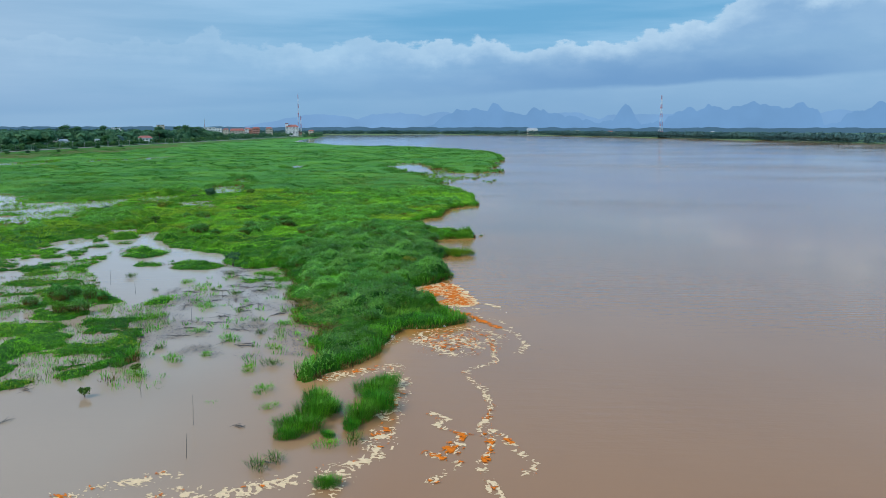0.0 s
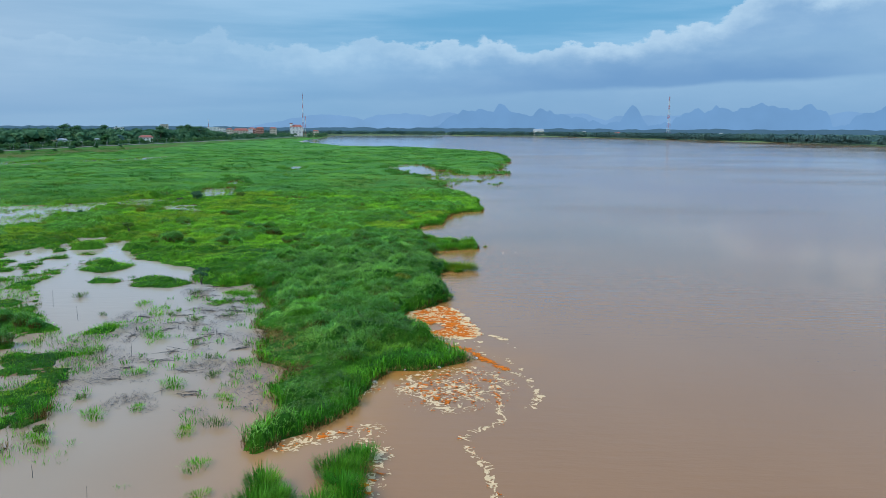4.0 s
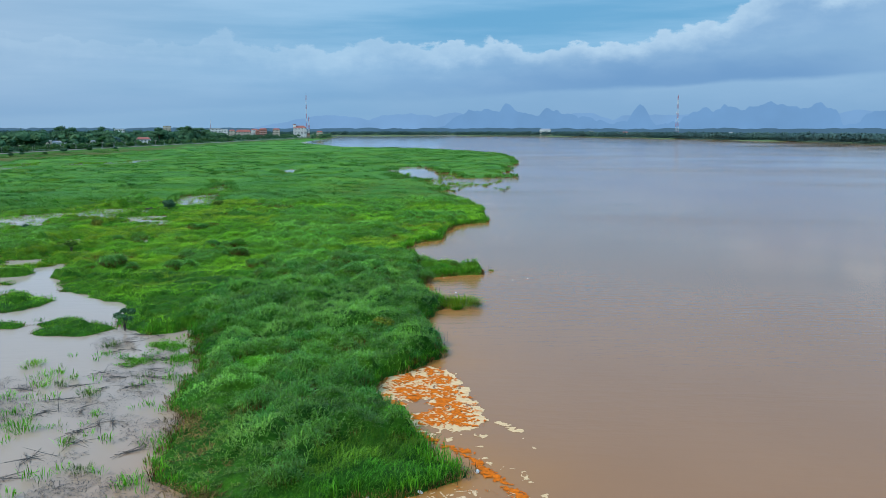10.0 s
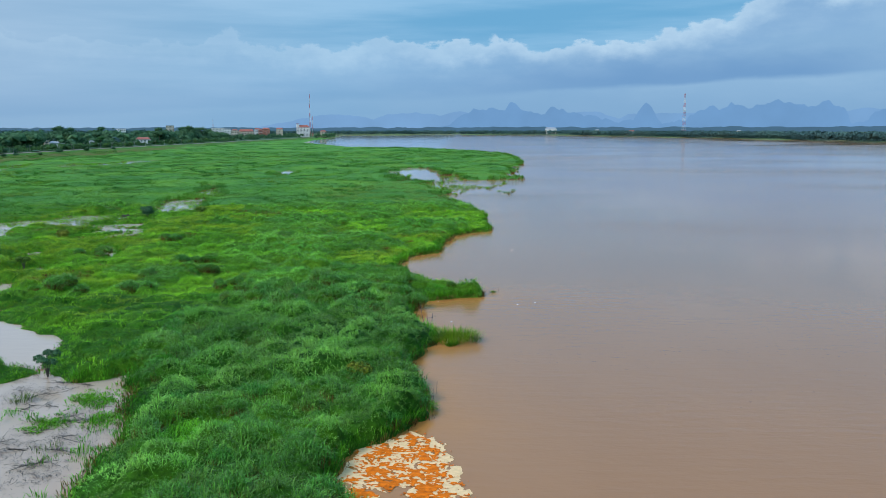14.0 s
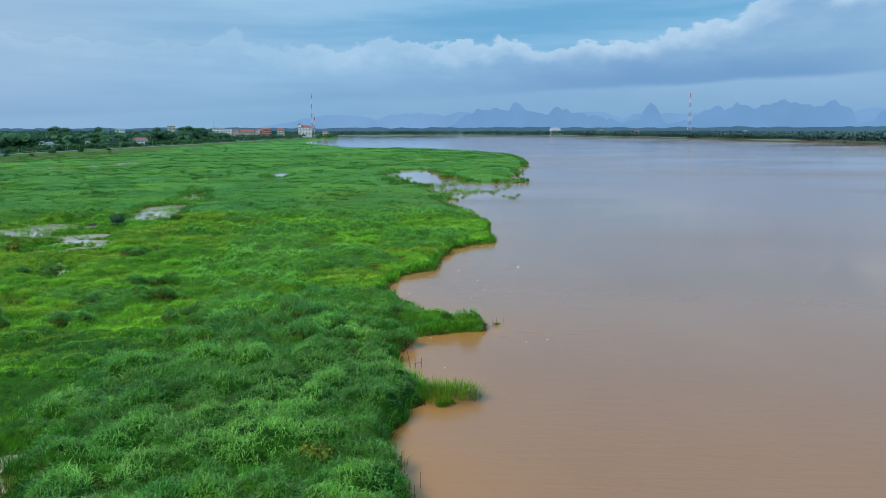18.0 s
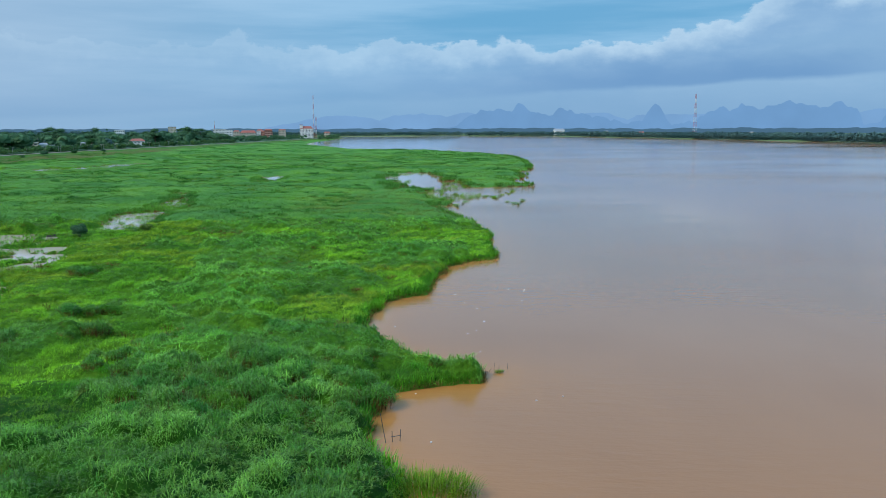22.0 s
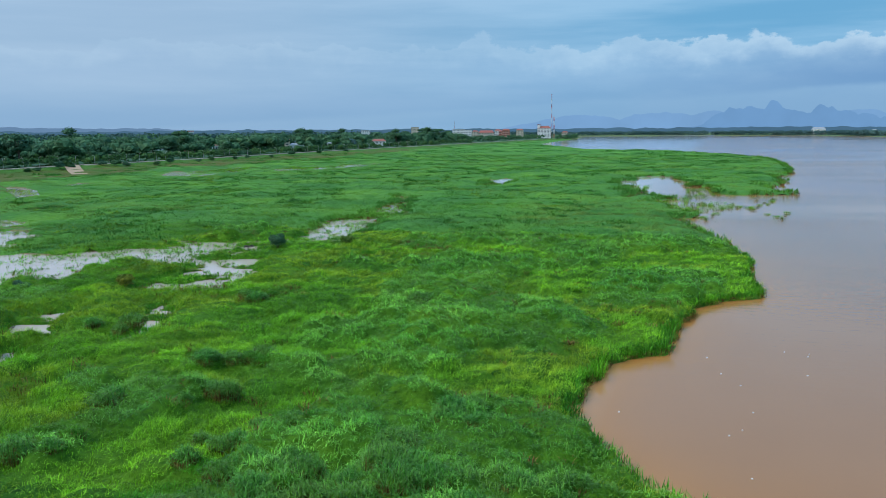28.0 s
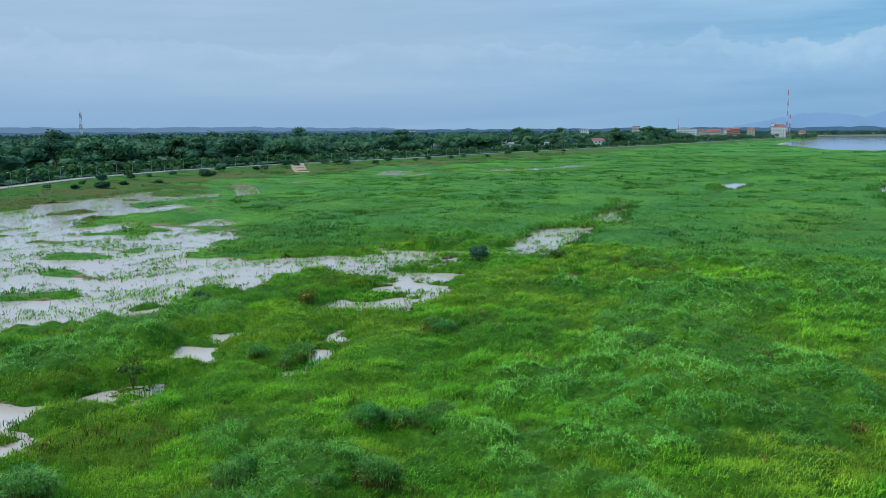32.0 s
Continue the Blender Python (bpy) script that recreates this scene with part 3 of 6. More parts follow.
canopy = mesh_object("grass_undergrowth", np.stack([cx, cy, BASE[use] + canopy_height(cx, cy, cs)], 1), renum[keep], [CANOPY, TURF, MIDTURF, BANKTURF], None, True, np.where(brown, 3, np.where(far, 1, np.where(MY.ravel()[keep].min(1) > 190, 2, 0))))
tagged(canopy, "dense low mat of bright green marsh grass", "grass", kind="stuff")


def blade_arrays(p, ang, lean, length, width, bend):
    """Leaf blades that rise from p, lean towards ang and droop at the tip: four corners each."""
    d = np.stack([np.cos(ang), np.sin(ang), 0 * ang], 1)
    s = np.stack([-np.sin(ang), np.cos(ang), 0 * ang], 1) * width[:, None]
    up = np.array([[0, 0, 1.0]])
    m = p + (up * np.cos(lean)[:, None] + d * np.sin(lean)[:, None]) * (0.58 * length)[:, None]
    t = m + (up * np.cos(lean + bend)[:, None] + d * np.sin(lean + bend)[:, None]) * (0.42 * length)[:, None]
    co = np.stack([p, m + 0.5 * s, t, m - 0.5 * s], 1).reshape(-1, 3)
    k = np.arange(len(p))[:, None] * 4
    return co, [k + np.array([[0, 1, 2, 3]]), np.zeros((0, 3), int)]


def tufts(rng, x, y, z, blades, length, width, spread, lean, bend, wind=0.0):
    """Blades in tufts round each place."""
    n = len(x)
    a = rng.uniform(0, 2 * np.pi, (n, blades))
    r = spread * np.sqrt(rng.uniform(0, 1, (n, blades)))
    p = np.stack([x[:, None] + r * np.cos(a), y[:, None] + r * np.sin(a), np.repeat(z[:, None], blades, 1)], -1).reshape(-1, 3)
    L = np.repeat(length, blades) * rng.uniform(0.65, 1.2, n * blades)
    w = rng.uniform(0, 1, n * blades) < wind
    go = np.where(w, 0.35 + rng.normal(0, 0.55, n * blades), a.ravel() + rng.normal(0, 0.6, n * blades))
    return blade_arrays(p, go, np.abs(rng.normal(lean, 0.22, n * blades)), L, width * rng.uniform(0.7, 1.3, n * blades), np.abs(rng.normal(bend, 0.35, n * blades)))


def scatter(rng, x0, x1, y0, y1, per_m2, margin=-0.3):
    n = int((x1 - x0) * (y1 - y0) * per_m2)
    x, y = rng.uniform(x0, x1, n), rng.uniform(y0, y1, n)
    s = land_depth(x, y)
    ok = (s > margin) & meadow(x, y)
    x, y, s = x[ok], y[ok], s[ok]
    return x, y, s, land_height(x, y, s)


def with_tone(ob, tone, warm, corners=4):
    """Gives every blade the shade of its stand."""
    for key, v in (("tone", tone), ("warm", warm)):
        ob.data.attributes.new(key, "FLOAT", "POINT").data.foreach_set("value", np.repeat(v, corners).astype(np.float32))
    return ob


def rosettes(rng, x, y, z, out, leaves, length, width):
    """Cane tops: leaves that spring from one stem, arch over and droop, the outer ones furthest."""
    n = len(x)
    a = rng.uniform(0, 2 * np.pi, (n, 1)) + np.arange(leaves) * 2 * np.pi / leaves + rng.normal(0, 0.35, (n, leaves))
    lean = 0.62 + 0.22 * np.cos(a - out[:, None]) + rng.normal(0, 0.20, (n, leaves))
    p = np.repeat(np.stack([x, y, z], 1), leaves, 0)
    p[:, 2] -= rng.uniform(0, 0.30, len(p))
    L = np.repeat(length, leaves) * rng.uniform(0.6, 1.25, n * leaves)
    return blade_arrays(p, a.ravel(), np.abs(lean).ravel(), L, width * rng.uniform(0.7, 1.35, n * leaves), np.abs(rng.normal(0.95, 0.3, n * leaves)))


def near_fields(name_cane, label_cane, name_fine, label_fine, zones, cane_mat, fine_mat, seed):
    """The two plants of the marsh, mixed by drifts: broad cane in domed stands, fine grass combed by the wind."""
    rng = np.random.default_rng(seed)
    for cane in (True, False):
        cos, quads, tone, warm, n = [], [], [], [], 0
        for x0, x1, y0, y1, dc, lc, Lc, wc, df, lf, Lf, wf in zones:
            x, y, s, z = scatter(rng, x0, x1, y0, y1, dc if cane else df, -0.2)
            k = cane_share(x, y, s)
            ok = (rng.uniform(0.02, 0.98, len(x)) < k) == cane
            x, y, s, z = x[ok], y[ok], s[ok], z[ok]
            bx, by, d, r = stands(x, y, 3.3, 26)
            h, dead = canopy_height(x, y, s), dead_patch(x, y)
            edge = np.clip(0.6 + s / 4, 0.6, 1.0) * (1 - 0.6 * dead) * np.where((y < 190) & (x < -34) & (s < 3), 0.75, 1.0) * (0.38 + 0.62 * lagoon_rise(x, y))
            if cane:
                co, (q, _) = rosettes(rng, x, y, z + h + rng.uniform(-0.12, 0.22, len(x)), np.arctan2(y - by, x - bx), lc, Lc * (0.75 + 0.5 * r) * edge, wc)
            else:
                L = Lf * (0.55 + 0.8 * fbm(x, y, 6.0, 41, 3)) * edge * (0.8 + 0.4 * r)
                co, (q, _) = tufts(rng, x, y, z + 0.82 * h - 0.08, lf, L, wf, 0.36 + 2 * wf, 0.42, 0.80, 0.6)
            per = lc if cane else lf
            cos.append(co), quads.append(q + n)
            tone.append(np.repeat(0.70 * (r - 0.5) + 0.8 * (fbm(x, y, 9.0, 42, 3) - 0.5), per))
            warm.append(np.repeat(np.clip(0.9 * dead + 0.8 * (1 - lagoon_rise(x, y)) * (fbm(x, y, 3.0, 44, 2) > 0.48) + (0.25 if cane else 1.0) * np.clip((fbm(x, y, 13.0, 43, 4) - 0.50 + 0.08 * (x < -58) + 0.05 * ((x < -34) & (y < 190))) / 0.14, 0, 1), 0, 1), per))
            n += len(co)
        ob = mesh_object(name_cane if cane else name_fine, np.concatenate(cos), [np.concatenate(quads)], cane_mat if cane else fine_mat)
        tagged(with_tone(ob, np.concatenate(tone), np.concatenate(warm)), label_cane if cane else label_fine, "grass", kind="stuff")


near_fields("spit_cane", "deep green broad-leaved cane in domed stands on the narrow spit", "spit_grass", "fine deep green grass between the cane of the spit", [
    (-32, 13, 83, 198, 7.0, 7, 0.84, 0.050, 7.0, 9, 0.85, 0.038),
], CANE, SPITGRASS, 4)
near_fields("marsh_cane", "drifts of blue-green cane across the marsh", "marsh_grass", "thick bright green marsh grass leaning in the wind", [
    (-72, 13, 198, 234, 5.5, 7, 0.66, 0.050, 7.0, 9, 0.90, 0.036),
    (-100, 13, 234, 276, 4.0, 6, 0.72, 0.068, 4.0, 9, 0.95, 0.050),
    (-100, -72, 198, 234, 3.0, 6, 0.70, 0.065, 5.0, 9, 0.90, 0.046),
    (-112, 13, 276, 337, 2.3, 5, 0.85, 0.115, 2.3, 8, 0.90, 0.090),
    (-80, -32, 76, 198, 2.5, 6, 0.65, 0.075, 3.2, 9, 0.70, 0.055),
    (-145, -80, 95, 198, 0.6, 6, 0.9, 0.11, 1.0, 9, 0.85, 0.10),
], MARSHCANE, GRASS, 5)


def grass_field(name, label, zones, mat, seed):
    rng = np.random.default_rng(seed)
    cos, quads, tone, warm, n = [], [], [], [], 0
    for (x0, x1, y0, y1, dens, blades, length, width, spread) in zones:
        x, y, s, z = scatter(rng, x0, x1, y0, y1, dens)
        L = length * (0.55 + 0.75 * fbm(x, y, 7.0, 41, 3)) * np.clip(0.55 + s / 4, 0.55, 1.0) * np.clip(0.3 + s / 14, 0, 1)
        co, (q, _) = tufts(rng, x, y, z + 0.8 * canopy_height(x, y, s) - 0.05, blades, L, width, spread, 0.40, 0.75, 0.6)
        cos.append(co), quads.append(q + n)
        tone.append(np.repeat(1.0 * (fbm(x, y, 20.0, 42, 3) - 0.5), blades))
        warm.append(np.repeat(np.clip((fbm(x, y, 34.0, 43, 4) - 0.50 + 0.10 * np.clip(1 - s / 6, 0, 1)) / 0.14, 0, 1), blades))
        n += len(co)
    ob = mesh_object(name, np.concatenate(cos), [np.concatenate(quads)], mat)
    return tagged(with_tone(ob, np.concatenate(tone), np.concatenate(warm)), label, "grass", kind="stuff")


grass_field("distant_grass", "soft bright green grass over the outer marsh", [
    (-130, 13, 335, 420, 0.55, 9, 0.85, 0.12, 1.0),
    (-200, -112, 200, 335, 0.5, 9, 0.85, 0.12, 1.0),
    (-320, 30, 420, 620, 0.12, 9, 0.85, 0.22, 1.6),
    (-300, -130, 260, 420, 0.22, 9, 0.85, 0.16, 1.4),
    (-320, 55, 620, 950, 0.045, 9, 1.0, 0.42, 3.0),
], FARGRASS, 6)


# ---- things: helpers ----
def part(name, bm, mat, parent=None, label=""):
    me = bpy.data.meshes.new(name)
    bm.to_mesh(me)
    bm.free()
    me.materials.append(mat)
    ob = new(name, me)
    ob.parent = parent
    return tagged(ob, label) if label else ob


def holder(name, m=None):
    ob = new(name)
    ob.matrix_basis = m or Matrix()
    return ob


def box(bm, x0, x1, y0, y1, z0, z1):
    v = [bm.verts.new(c) for c in ((x0, y0, z0), (x1, y0, z0), (x1, y1, z0), (x0, y1, z0), (x0, y0, z1), (x1, y0, z1), (x1, y1, z1), (x0, y1, z1))]
    for f in ((3, 2, 1, 0), (4, 5, 6, 7), (0, 1, 5, 4), (1, 2, 6, 5), (2, 3, 7, 6), (3, 0, 4, 7)):
        bm.faces.new([v[i] for i in f])
    return bm


def tube(bm, points, radii, sides=6):
    """A tapered limb through points."""
    rings = []
    for i, p in enumerate(points):
        d = (Vector(points[min(i + 1, len(points) - 1)]) - Vector(points[max(i - 1, 0)])).normalized()
        a = d.orthogonal().normalized()
        b = d.cross(a)
        rings.append([bm.verts.new(Vector(p) + (a * math.cos(k * 2 * math.pi / sides) + b * math.sin(k * 2 * math.pi / sides)) * radii[i]) for k in range(sides)])
    for r, q in zip(rings, rings[1:]):
        for k in range(sides):
            bm.faces.new((r[k], r[(k + 1) % sides], q[(k + 1) % sides], q[k]))
    bm.faces.new(list(reversed(rings[0])))
    bm.faces.new(rings[-1])
    return bm


def ground_at(x, y):
    return float(land_height(np.array([float(x)]), np.array([float(y)]))[0])


# ---- cane tussocks: arching blue-green leaves over a skirt of dry stems ----
def tussock(seed, stems, radius, height, length, width, mat, dry=70):
    """A domed stand: leaf rosettes over the dome and on its flanks, a skirt of bare brown stems below."""
    rng = np.random.default_rng(seed)
    a, q = rng.uniform(0, 2 * np.pi, stems), np.sqrt(rng.uniform(0, 1, stems))
    z = height * np.sqrt(1 - 0.85 * q * q) * rng.uniform(0.72, 1.08, stems)
    co, f = rosettes(rng, radius * q * np.cos(a), radius * q * np.sin(a), z, a, 6, length * (0.8 + 0.3 * rng.uniform(0, 1, stems)), width)
    top = mesh_object("grass_tussock", co, f[0], mat)
    n = dry * 3
    a, q = rng.uniform(0, 2 * np.pi, n), np.sqrt(rng.uniform(0.35, 1, n))
    co, f = blade_arrays(np.stack([radius * q * np.cos(a), radius * q * np.sin(a), np.zeros(n)], 1), a, np.abs(rng.normal(0.10, 0.10, n)), height * rng.uniform(0.6, 1.0, n), np.full(n, 0.05), np.abs(rng.normal(0.1, 0.1, n)))
    tagged(mesh_object("dry_skirt", co, f[0], DRY, top), kind="stuff")
    return top


rng = np.random.default_rng(11)
kinds = [tussock(1, 110, 1.35, 1.5, 0.95, 0.054, CANE), tussock(2, 80, 1.05, 1.3, 0.90, 0.052, CANE), tussock(3, 150, 1.7, 1.65, 1.0, 0.056, CANE), tussock(4, 100, 1.1, 1.2, 0.85, 0.042, SPITGRASS)]
for k in kinds:
    tagged(k, "tall clump of blue-green arching cane grass with dry brown stems", "grass clump", "cane clumps on the marsh")
tagged(kinds[3], "upright clump of bright green grass", "grass clump", "cane clumps on the marsh")
n = 5200
tx, ty = rng.uniform(-60, 9, n), rng.uniform(100, 262, n)
ts = land_depth(tx, ty)
thick = cane_share(tx, ty, ts)
ok = (ts > 0.9) & (thick > 0.6) & (dead_patch(tx, ty) < 0.2) & (lagoon_rise(tx, ty) > 0.9)
tx, ty, ts = tx[ok], ty[ok], ts[ok]
placed, spots = [], []
for x, y, s in sorted(zip(tx, ty, ts), key=lambda p: p[1]):
    if all((x - a) ** 2 + (y - b) ** 2 > 2.3 ** 2 for a, b in spots):
        spots.append((x, y))
spots = spots[:225]
for x, y in ((-42.9, 221.7), (-40.9, 224.4), (-38.8, 212), (-27.4, 204.7), (-16.2, 210.5), (-45.5, 206.3), (-15.3, 213), (-66, 233), (-58, 253), (-34, 259), (-17, 193.5), (-15, 181), (-13, 209), (-24, 191.6), (-15.4, 199.5), (-32, 201), (-3.2, 190)):
    spots += [(x + rng.normal(0, 1.1), y + rng.normal(0, 1.3)) for _ in range(4)]
for i, (x, y) in enumerate(spots):
    k = kinds[int(rng.choice(4, p=[0.35, 0.25, 0.2, 0.2]))]
    c = float(rng.uniform(0.75, 1.15)) * (0.9 if y > 188 else 1.0)
    z = ground_at(x, y) + 0.25 + (0.45 * float(canopy_height(np.array([x]), np.array([y]), land_depth(np.array([x]), np.array([y])))[0]) if y > 180 else 0)
    m = pose(x, y, z - 0.1, rng.uniform(-5, 5), rng.uniform(-5, 5), rng.uniform(0, 360))
    if i < 4:
        kinds[i].matrix_basis = m
    else:
        copy_thing(k, m @ Matrix.Scale(c, 4))


# cane patches further out, and the reedy fringe of every shore
def blade_stuff(name, label, mat, groups, category="grass"):
    cos, quads, tris, n = [], [], [], 0
    for co, (q, t) in groups:
        cos.append(co), quads.append(q + n), tris.append(t + n)
        n += len(co)
    return tagged(mesh_object(name, np.concatenate(cos), [np.concatenate(quads), np.concatenate(tris)], mat), label, category, kind="stuff")


def patch_points(rng, x0, x1, y0, y1, dens, size, thr, seed, smin=0.8):
    n = int((x1 - x0) * (y1 - y0) * dens)
    x, y = rng.uniform(x0, x1, n), rng.uniform(y0, y1, n)
    ok = fbm(x, y, size, seed, 3) + rng.normal(0, 0.035, n) > thr
    x, y = x[ok], y[ok]
    s = land_depth(x, y)
    ok = (s > np.where(y > 330, 14, smin)) & meadow(x, y)
    x, y, s = x[ok], y[ok], s[ok]
    return x, y, land_height(x, y, s) + 0.5 * canopy_height(x, y, s)


g = []
for zone, blades, L, w, r in (((-110, 10, 262, 335, 0.22, 8.0, 0.56, 51), 26, 1.1, 0.10, 1.0), ((-330, 14, 330, 520, 0.09, 10.0, 0.54, 52), 26, 1.4, 0.22, 1.5),
                              ((-360, 52, 520, 900, 0.030, 17.0, 0.53, 53), 22, 1.6, 0.46, 2.6), ((-360, 52, 900, 1900, 0.004, 70.0, 0.50, 54), 18, 2.0, 0.9, 6.5),
                              ((-330, -115, 190, 420, 0.05, 12.0, 0.55, 55), 24, 1.4, 0.22, 1.6)):
    x, y, z = patch_points(rng, *zone)
    g.append(tufts(rng, x, y, z, blades, np.full(len(x), L) * rng.uniform(0.6, 1.2, len(x)), w, r, 0.5, 0.9))
o = []
for zone, blades, L, w, r in (((-112, 8, 230, 335, 0.35, 9.0, 0.57, 57), 12, 0.9, 0.06, 0.7), ((-300, 14, 330, 620, 0.05, 24.0, 0.56, 58), 12, 1.1, 0.22, 1.6), ((-320, -108, 190, 470, 0.22, 18.0, 0.46, 62), 12, 0.9, 0.15, 1.3)):
    x, y, z = patch_points(rng, *zone)
    o.append(tufts(rng, x, y, z, blades, np.full(len(x), L) * rng.uniform(0.6, 1.2, len(x)), w, r, 0.45, 0.8, 0.5))
blade_stuff("olive_grass", "yellowish olive patches of drying grass on the marsh", OLIVEGRASS, o)
x, y, z = patch_points(rng, -112, 4, 196, 330, 0.25, 7.0, 0.65, 59)
blade_stuff("dry_patches", "small reddish brown patches of dead stems in the marsh", DRY, [tufts(rng, x, y, z + 0.35, 14, np.full(len(x), 0.8), 0.07, 0.6, 0.4, 0.6)])
blade_stuff("cane_patches", "dark blue-green patches of cane grass across the marsh", DARKCANE, g)


def fringe(rng, x0, x1, y0, y1, dens, lo, hi):
    n = int((x1 - x0) * (y1 - y0) * dens)
    x, y = rng.uniform(x0, x1, n), rng.uniform(y0, y1, n)
    s = land_depth(x, y)
    ok = (s > lo) & (s < hi) & meadow(x, y)
    return x[ok], y[ok]


g, d = [], []
for x0, x1, y0, y1, dens, wide, w, L in ((-34, 14, 82, 196, 4.2, 1.0, 0.06, 1.35), (-62, 14, 196, 330, 3.4, 1.0, 0.075, 1.35), (-135, -34, 78, 196, 1.6, 0.7, 0.05, 0.5), (-135, -62, 196, 330, 1.3, 1.0, 0.09, 0.65), (-130, 14, 330, 560, 0.7, 2.0, 0.2, 1.5), (-40, 56, 480, 1000, 0.12, 4.0, 0.5, 1.8)):
    x, y = fringe(rng, x0, x1, y0, y1, dens, -0.15, wide)
    g.append(tufts(rng, x, y, np.full(len(x), 0.25), 10, L * (0.35 + 0.65 * lagoon_rise(x, y)) * rng.uniform(0.55, 1.15, len(x)), w, 0.45 + 2 * w, 0.22, 0.5))
    x, y = fringe(rng, x0, x1, y0, y1, dens * 1.2, -0.40, 0.35 * wide)
    d.append(tufts(rng, x, y, np.full(len(x), -0.02), 8, 0.55 * L * rng.uniform(0.6, 1.15, len(x)), w, 0.4 + 2 * w, 0.25, 0.5))
blade_stuff("shore_grass", "tall green grass standing along the waterline", SPITGRASS, g[:4])
blade_stuff("far_shore_grass", "green grass along the outer waterline", FARGRASS, g[4:])
blade_stuff("shore_dry_stems", "brown dead stems under the grass at the waterline", DRY, d)

# sparse reeds standing in the pools and lagoons
g, o = [], []
for x0, x1, y0, y1, dens, size, thr, w, L in ((-70, -14, 76, 160, 2.4, 5.0, 0.60, 0.040, 0.75), (-300, -90, 170, 330, 1.1, 6.0, 0.56, 0.08, 0.70), (-330, -150, 330, 450, 0.7, 7.0, 0.58, 0.09, 0.55), (-330, -90, 170, 450, 0.14, 5.0, 0.3, 0.06, 0.8),
                                              (-30, 26, 300, 530, 0.30, 14.0, 0.60, 0.14, 0.9), (-115, -55, 250, 455, 1.0, 4.5, 0.52, 0.09, 0.8), (-300, -236, 595, 735, 0.3, 12.0, 0.52, 0.3, 0.9)):
    n = int((x1 - x0) * (y1 - y0) * dens)
    x, y = rng.uniform(x0, x1, n), rng.uniform(y0, y1, n)
    s = land_depth(x, y)
    v = fbm(x, y * 0.6, size, 71, 4) + np.where(y < 165, np.where(inside(x, y, RAFT) > 0, 0.17, np.where(x > -0.18 * y - 6, -0.09, -0.09)), 0.0)
    ok = (s < -0.2) & (s > -45) & (v > thr - 0.10 * np.clip(1 + s / 5, 0, 1)) & ((y > 170) | (s > -30))
    ok &= inside(x, y, [(-160, 40), (-20, 60), (-18, 95), (-22, 150), (30, 280), (30, 800), (-400, 800), (-400, 40)]) > 0
    ok &= x < np.where(y < 392, 8, 40)
    x, y = x[ok], y[ok]
    h = rng.uniform(0, 1, len(x)) < 0.6
    for lst, sel in ((g, h), (o, ~h)):
        lst.append(tufts(rng, x[sel], y[sel], np.full(sel.sum(), -0.02), 7, L * rng.uniform(0.4, 1.2, sel.sum()), w, 0.3 + 3 * w, 0.3, 0.5))
n = 650
x, y = rng.uniform(-40, -12, n), rng.uniform(88, 160, n)
s = land_depth(x, y)
ok = (s < 0) & (s > -11) & (fbm(x, y, 3.2, 72, 3) > 0.54 - 0.012 * s - 0.10 * (s > -2.5))
g.append(tufts(rng, x[ok], y[ok], np.full(ok.sum(), -0.02), 16, rng.uniform(0.4, 1.1, ok.sum()), 0.06, 0.5, 0.35, 0.6))
blade_stuff("pool_grass", "bright green grass in loose rafts on the flooded pools", GRASS, g)
blade_stuff("pool_reeds", "thin olive reeds standing in shallow water", OLIVE, o)


# ---- single tufts, poles, shrubs and flotsam in the lagoon ----
def tuft_thing(seed, blades, radius, length, mat):
    rr = np.random.default_rng(seed)
    n = blades
    a = rr.uniform(0, 2 * np.pi, n)
    q = radius * np.sqrt(rr.uniform(0, 1, n))
    co, f = blade_arrays(np.stack([q * np.cos(a) * 1.3, q * np.sin(a) * 0.8, np.full(n, -0.03)], 1), a, np.abs(rr.normal(0.3, 0.2, n)), length * rr.uniform(0.5, 1.15, n), 0.04 * rr.uniform(0.7, 1.3, n), np.abs(rr.normal(0.5, 0.3, n)))
    return mesh_object("water_grass_tuft", co, f, mat)


ta, tb, tc = tuft_thing(31, 260, 1.5, 0.9, GRASS), tuft_thing(32, 150, 1.0, 0.95, OLIVE), tuft_thing(33, 1300, 1.9, 1.25, SPITGRASS)
for t, l in ((ta, "low green grass tuft standing in brown lagoon water"), (tb, "thin olive reed tuft standing in shallow water"), (tc, "thick bright green grass islet at the river edge")):
    tagged(t, l, "grass tuft", "tufts standing in the water")
big = [(-11.9, 69.2, 0.75), (-10.9, 72.2, 0.9), (-11.2, 75.6, 0.8), (-10.0, 74.2, 0.6), (-12.4, 67.3, 0.5), (-6.9, 72.0, 0.8), (-5.6, 75.0, 0.85), (-6.2, 78.4, 0.85), (-5.4, 81.2, 0.7), (-7.5, 69.6, 0.45), (-9.2, 67.6, 0.3), (-8, 57.8, 0.42), (3.3, 167.4, 0.45)]
small = [(-40, 124), (-52, 143), (-31, 85), (-32, 96), (-25, 100), (-24, 110), (-20, 87), (-18, 89), (-41, 138), (-35, 131), (-15.5, 75), (-13.5, 61), (-30, 104), (-27.5, 116), (-33, 119), (-22, 103), (-19, 96), (-36, 146), (-29, 91), (-34, 88), (-26, 93), (-31, 128), (-17, 80), (-44, 131), (-38, 112), (-12.5, 62.5), (-9, 65.5), (-7, 66.5)] + [(x + a, y + b) for x, y in ((22.4, 403), (21.6, 451), (2.4, 396), (9.3, 488), (16, 428)) for a, b in ((0, 0), (2.6, 5), (-2.2, 7), (0.8, -6), (3.5, 13))]
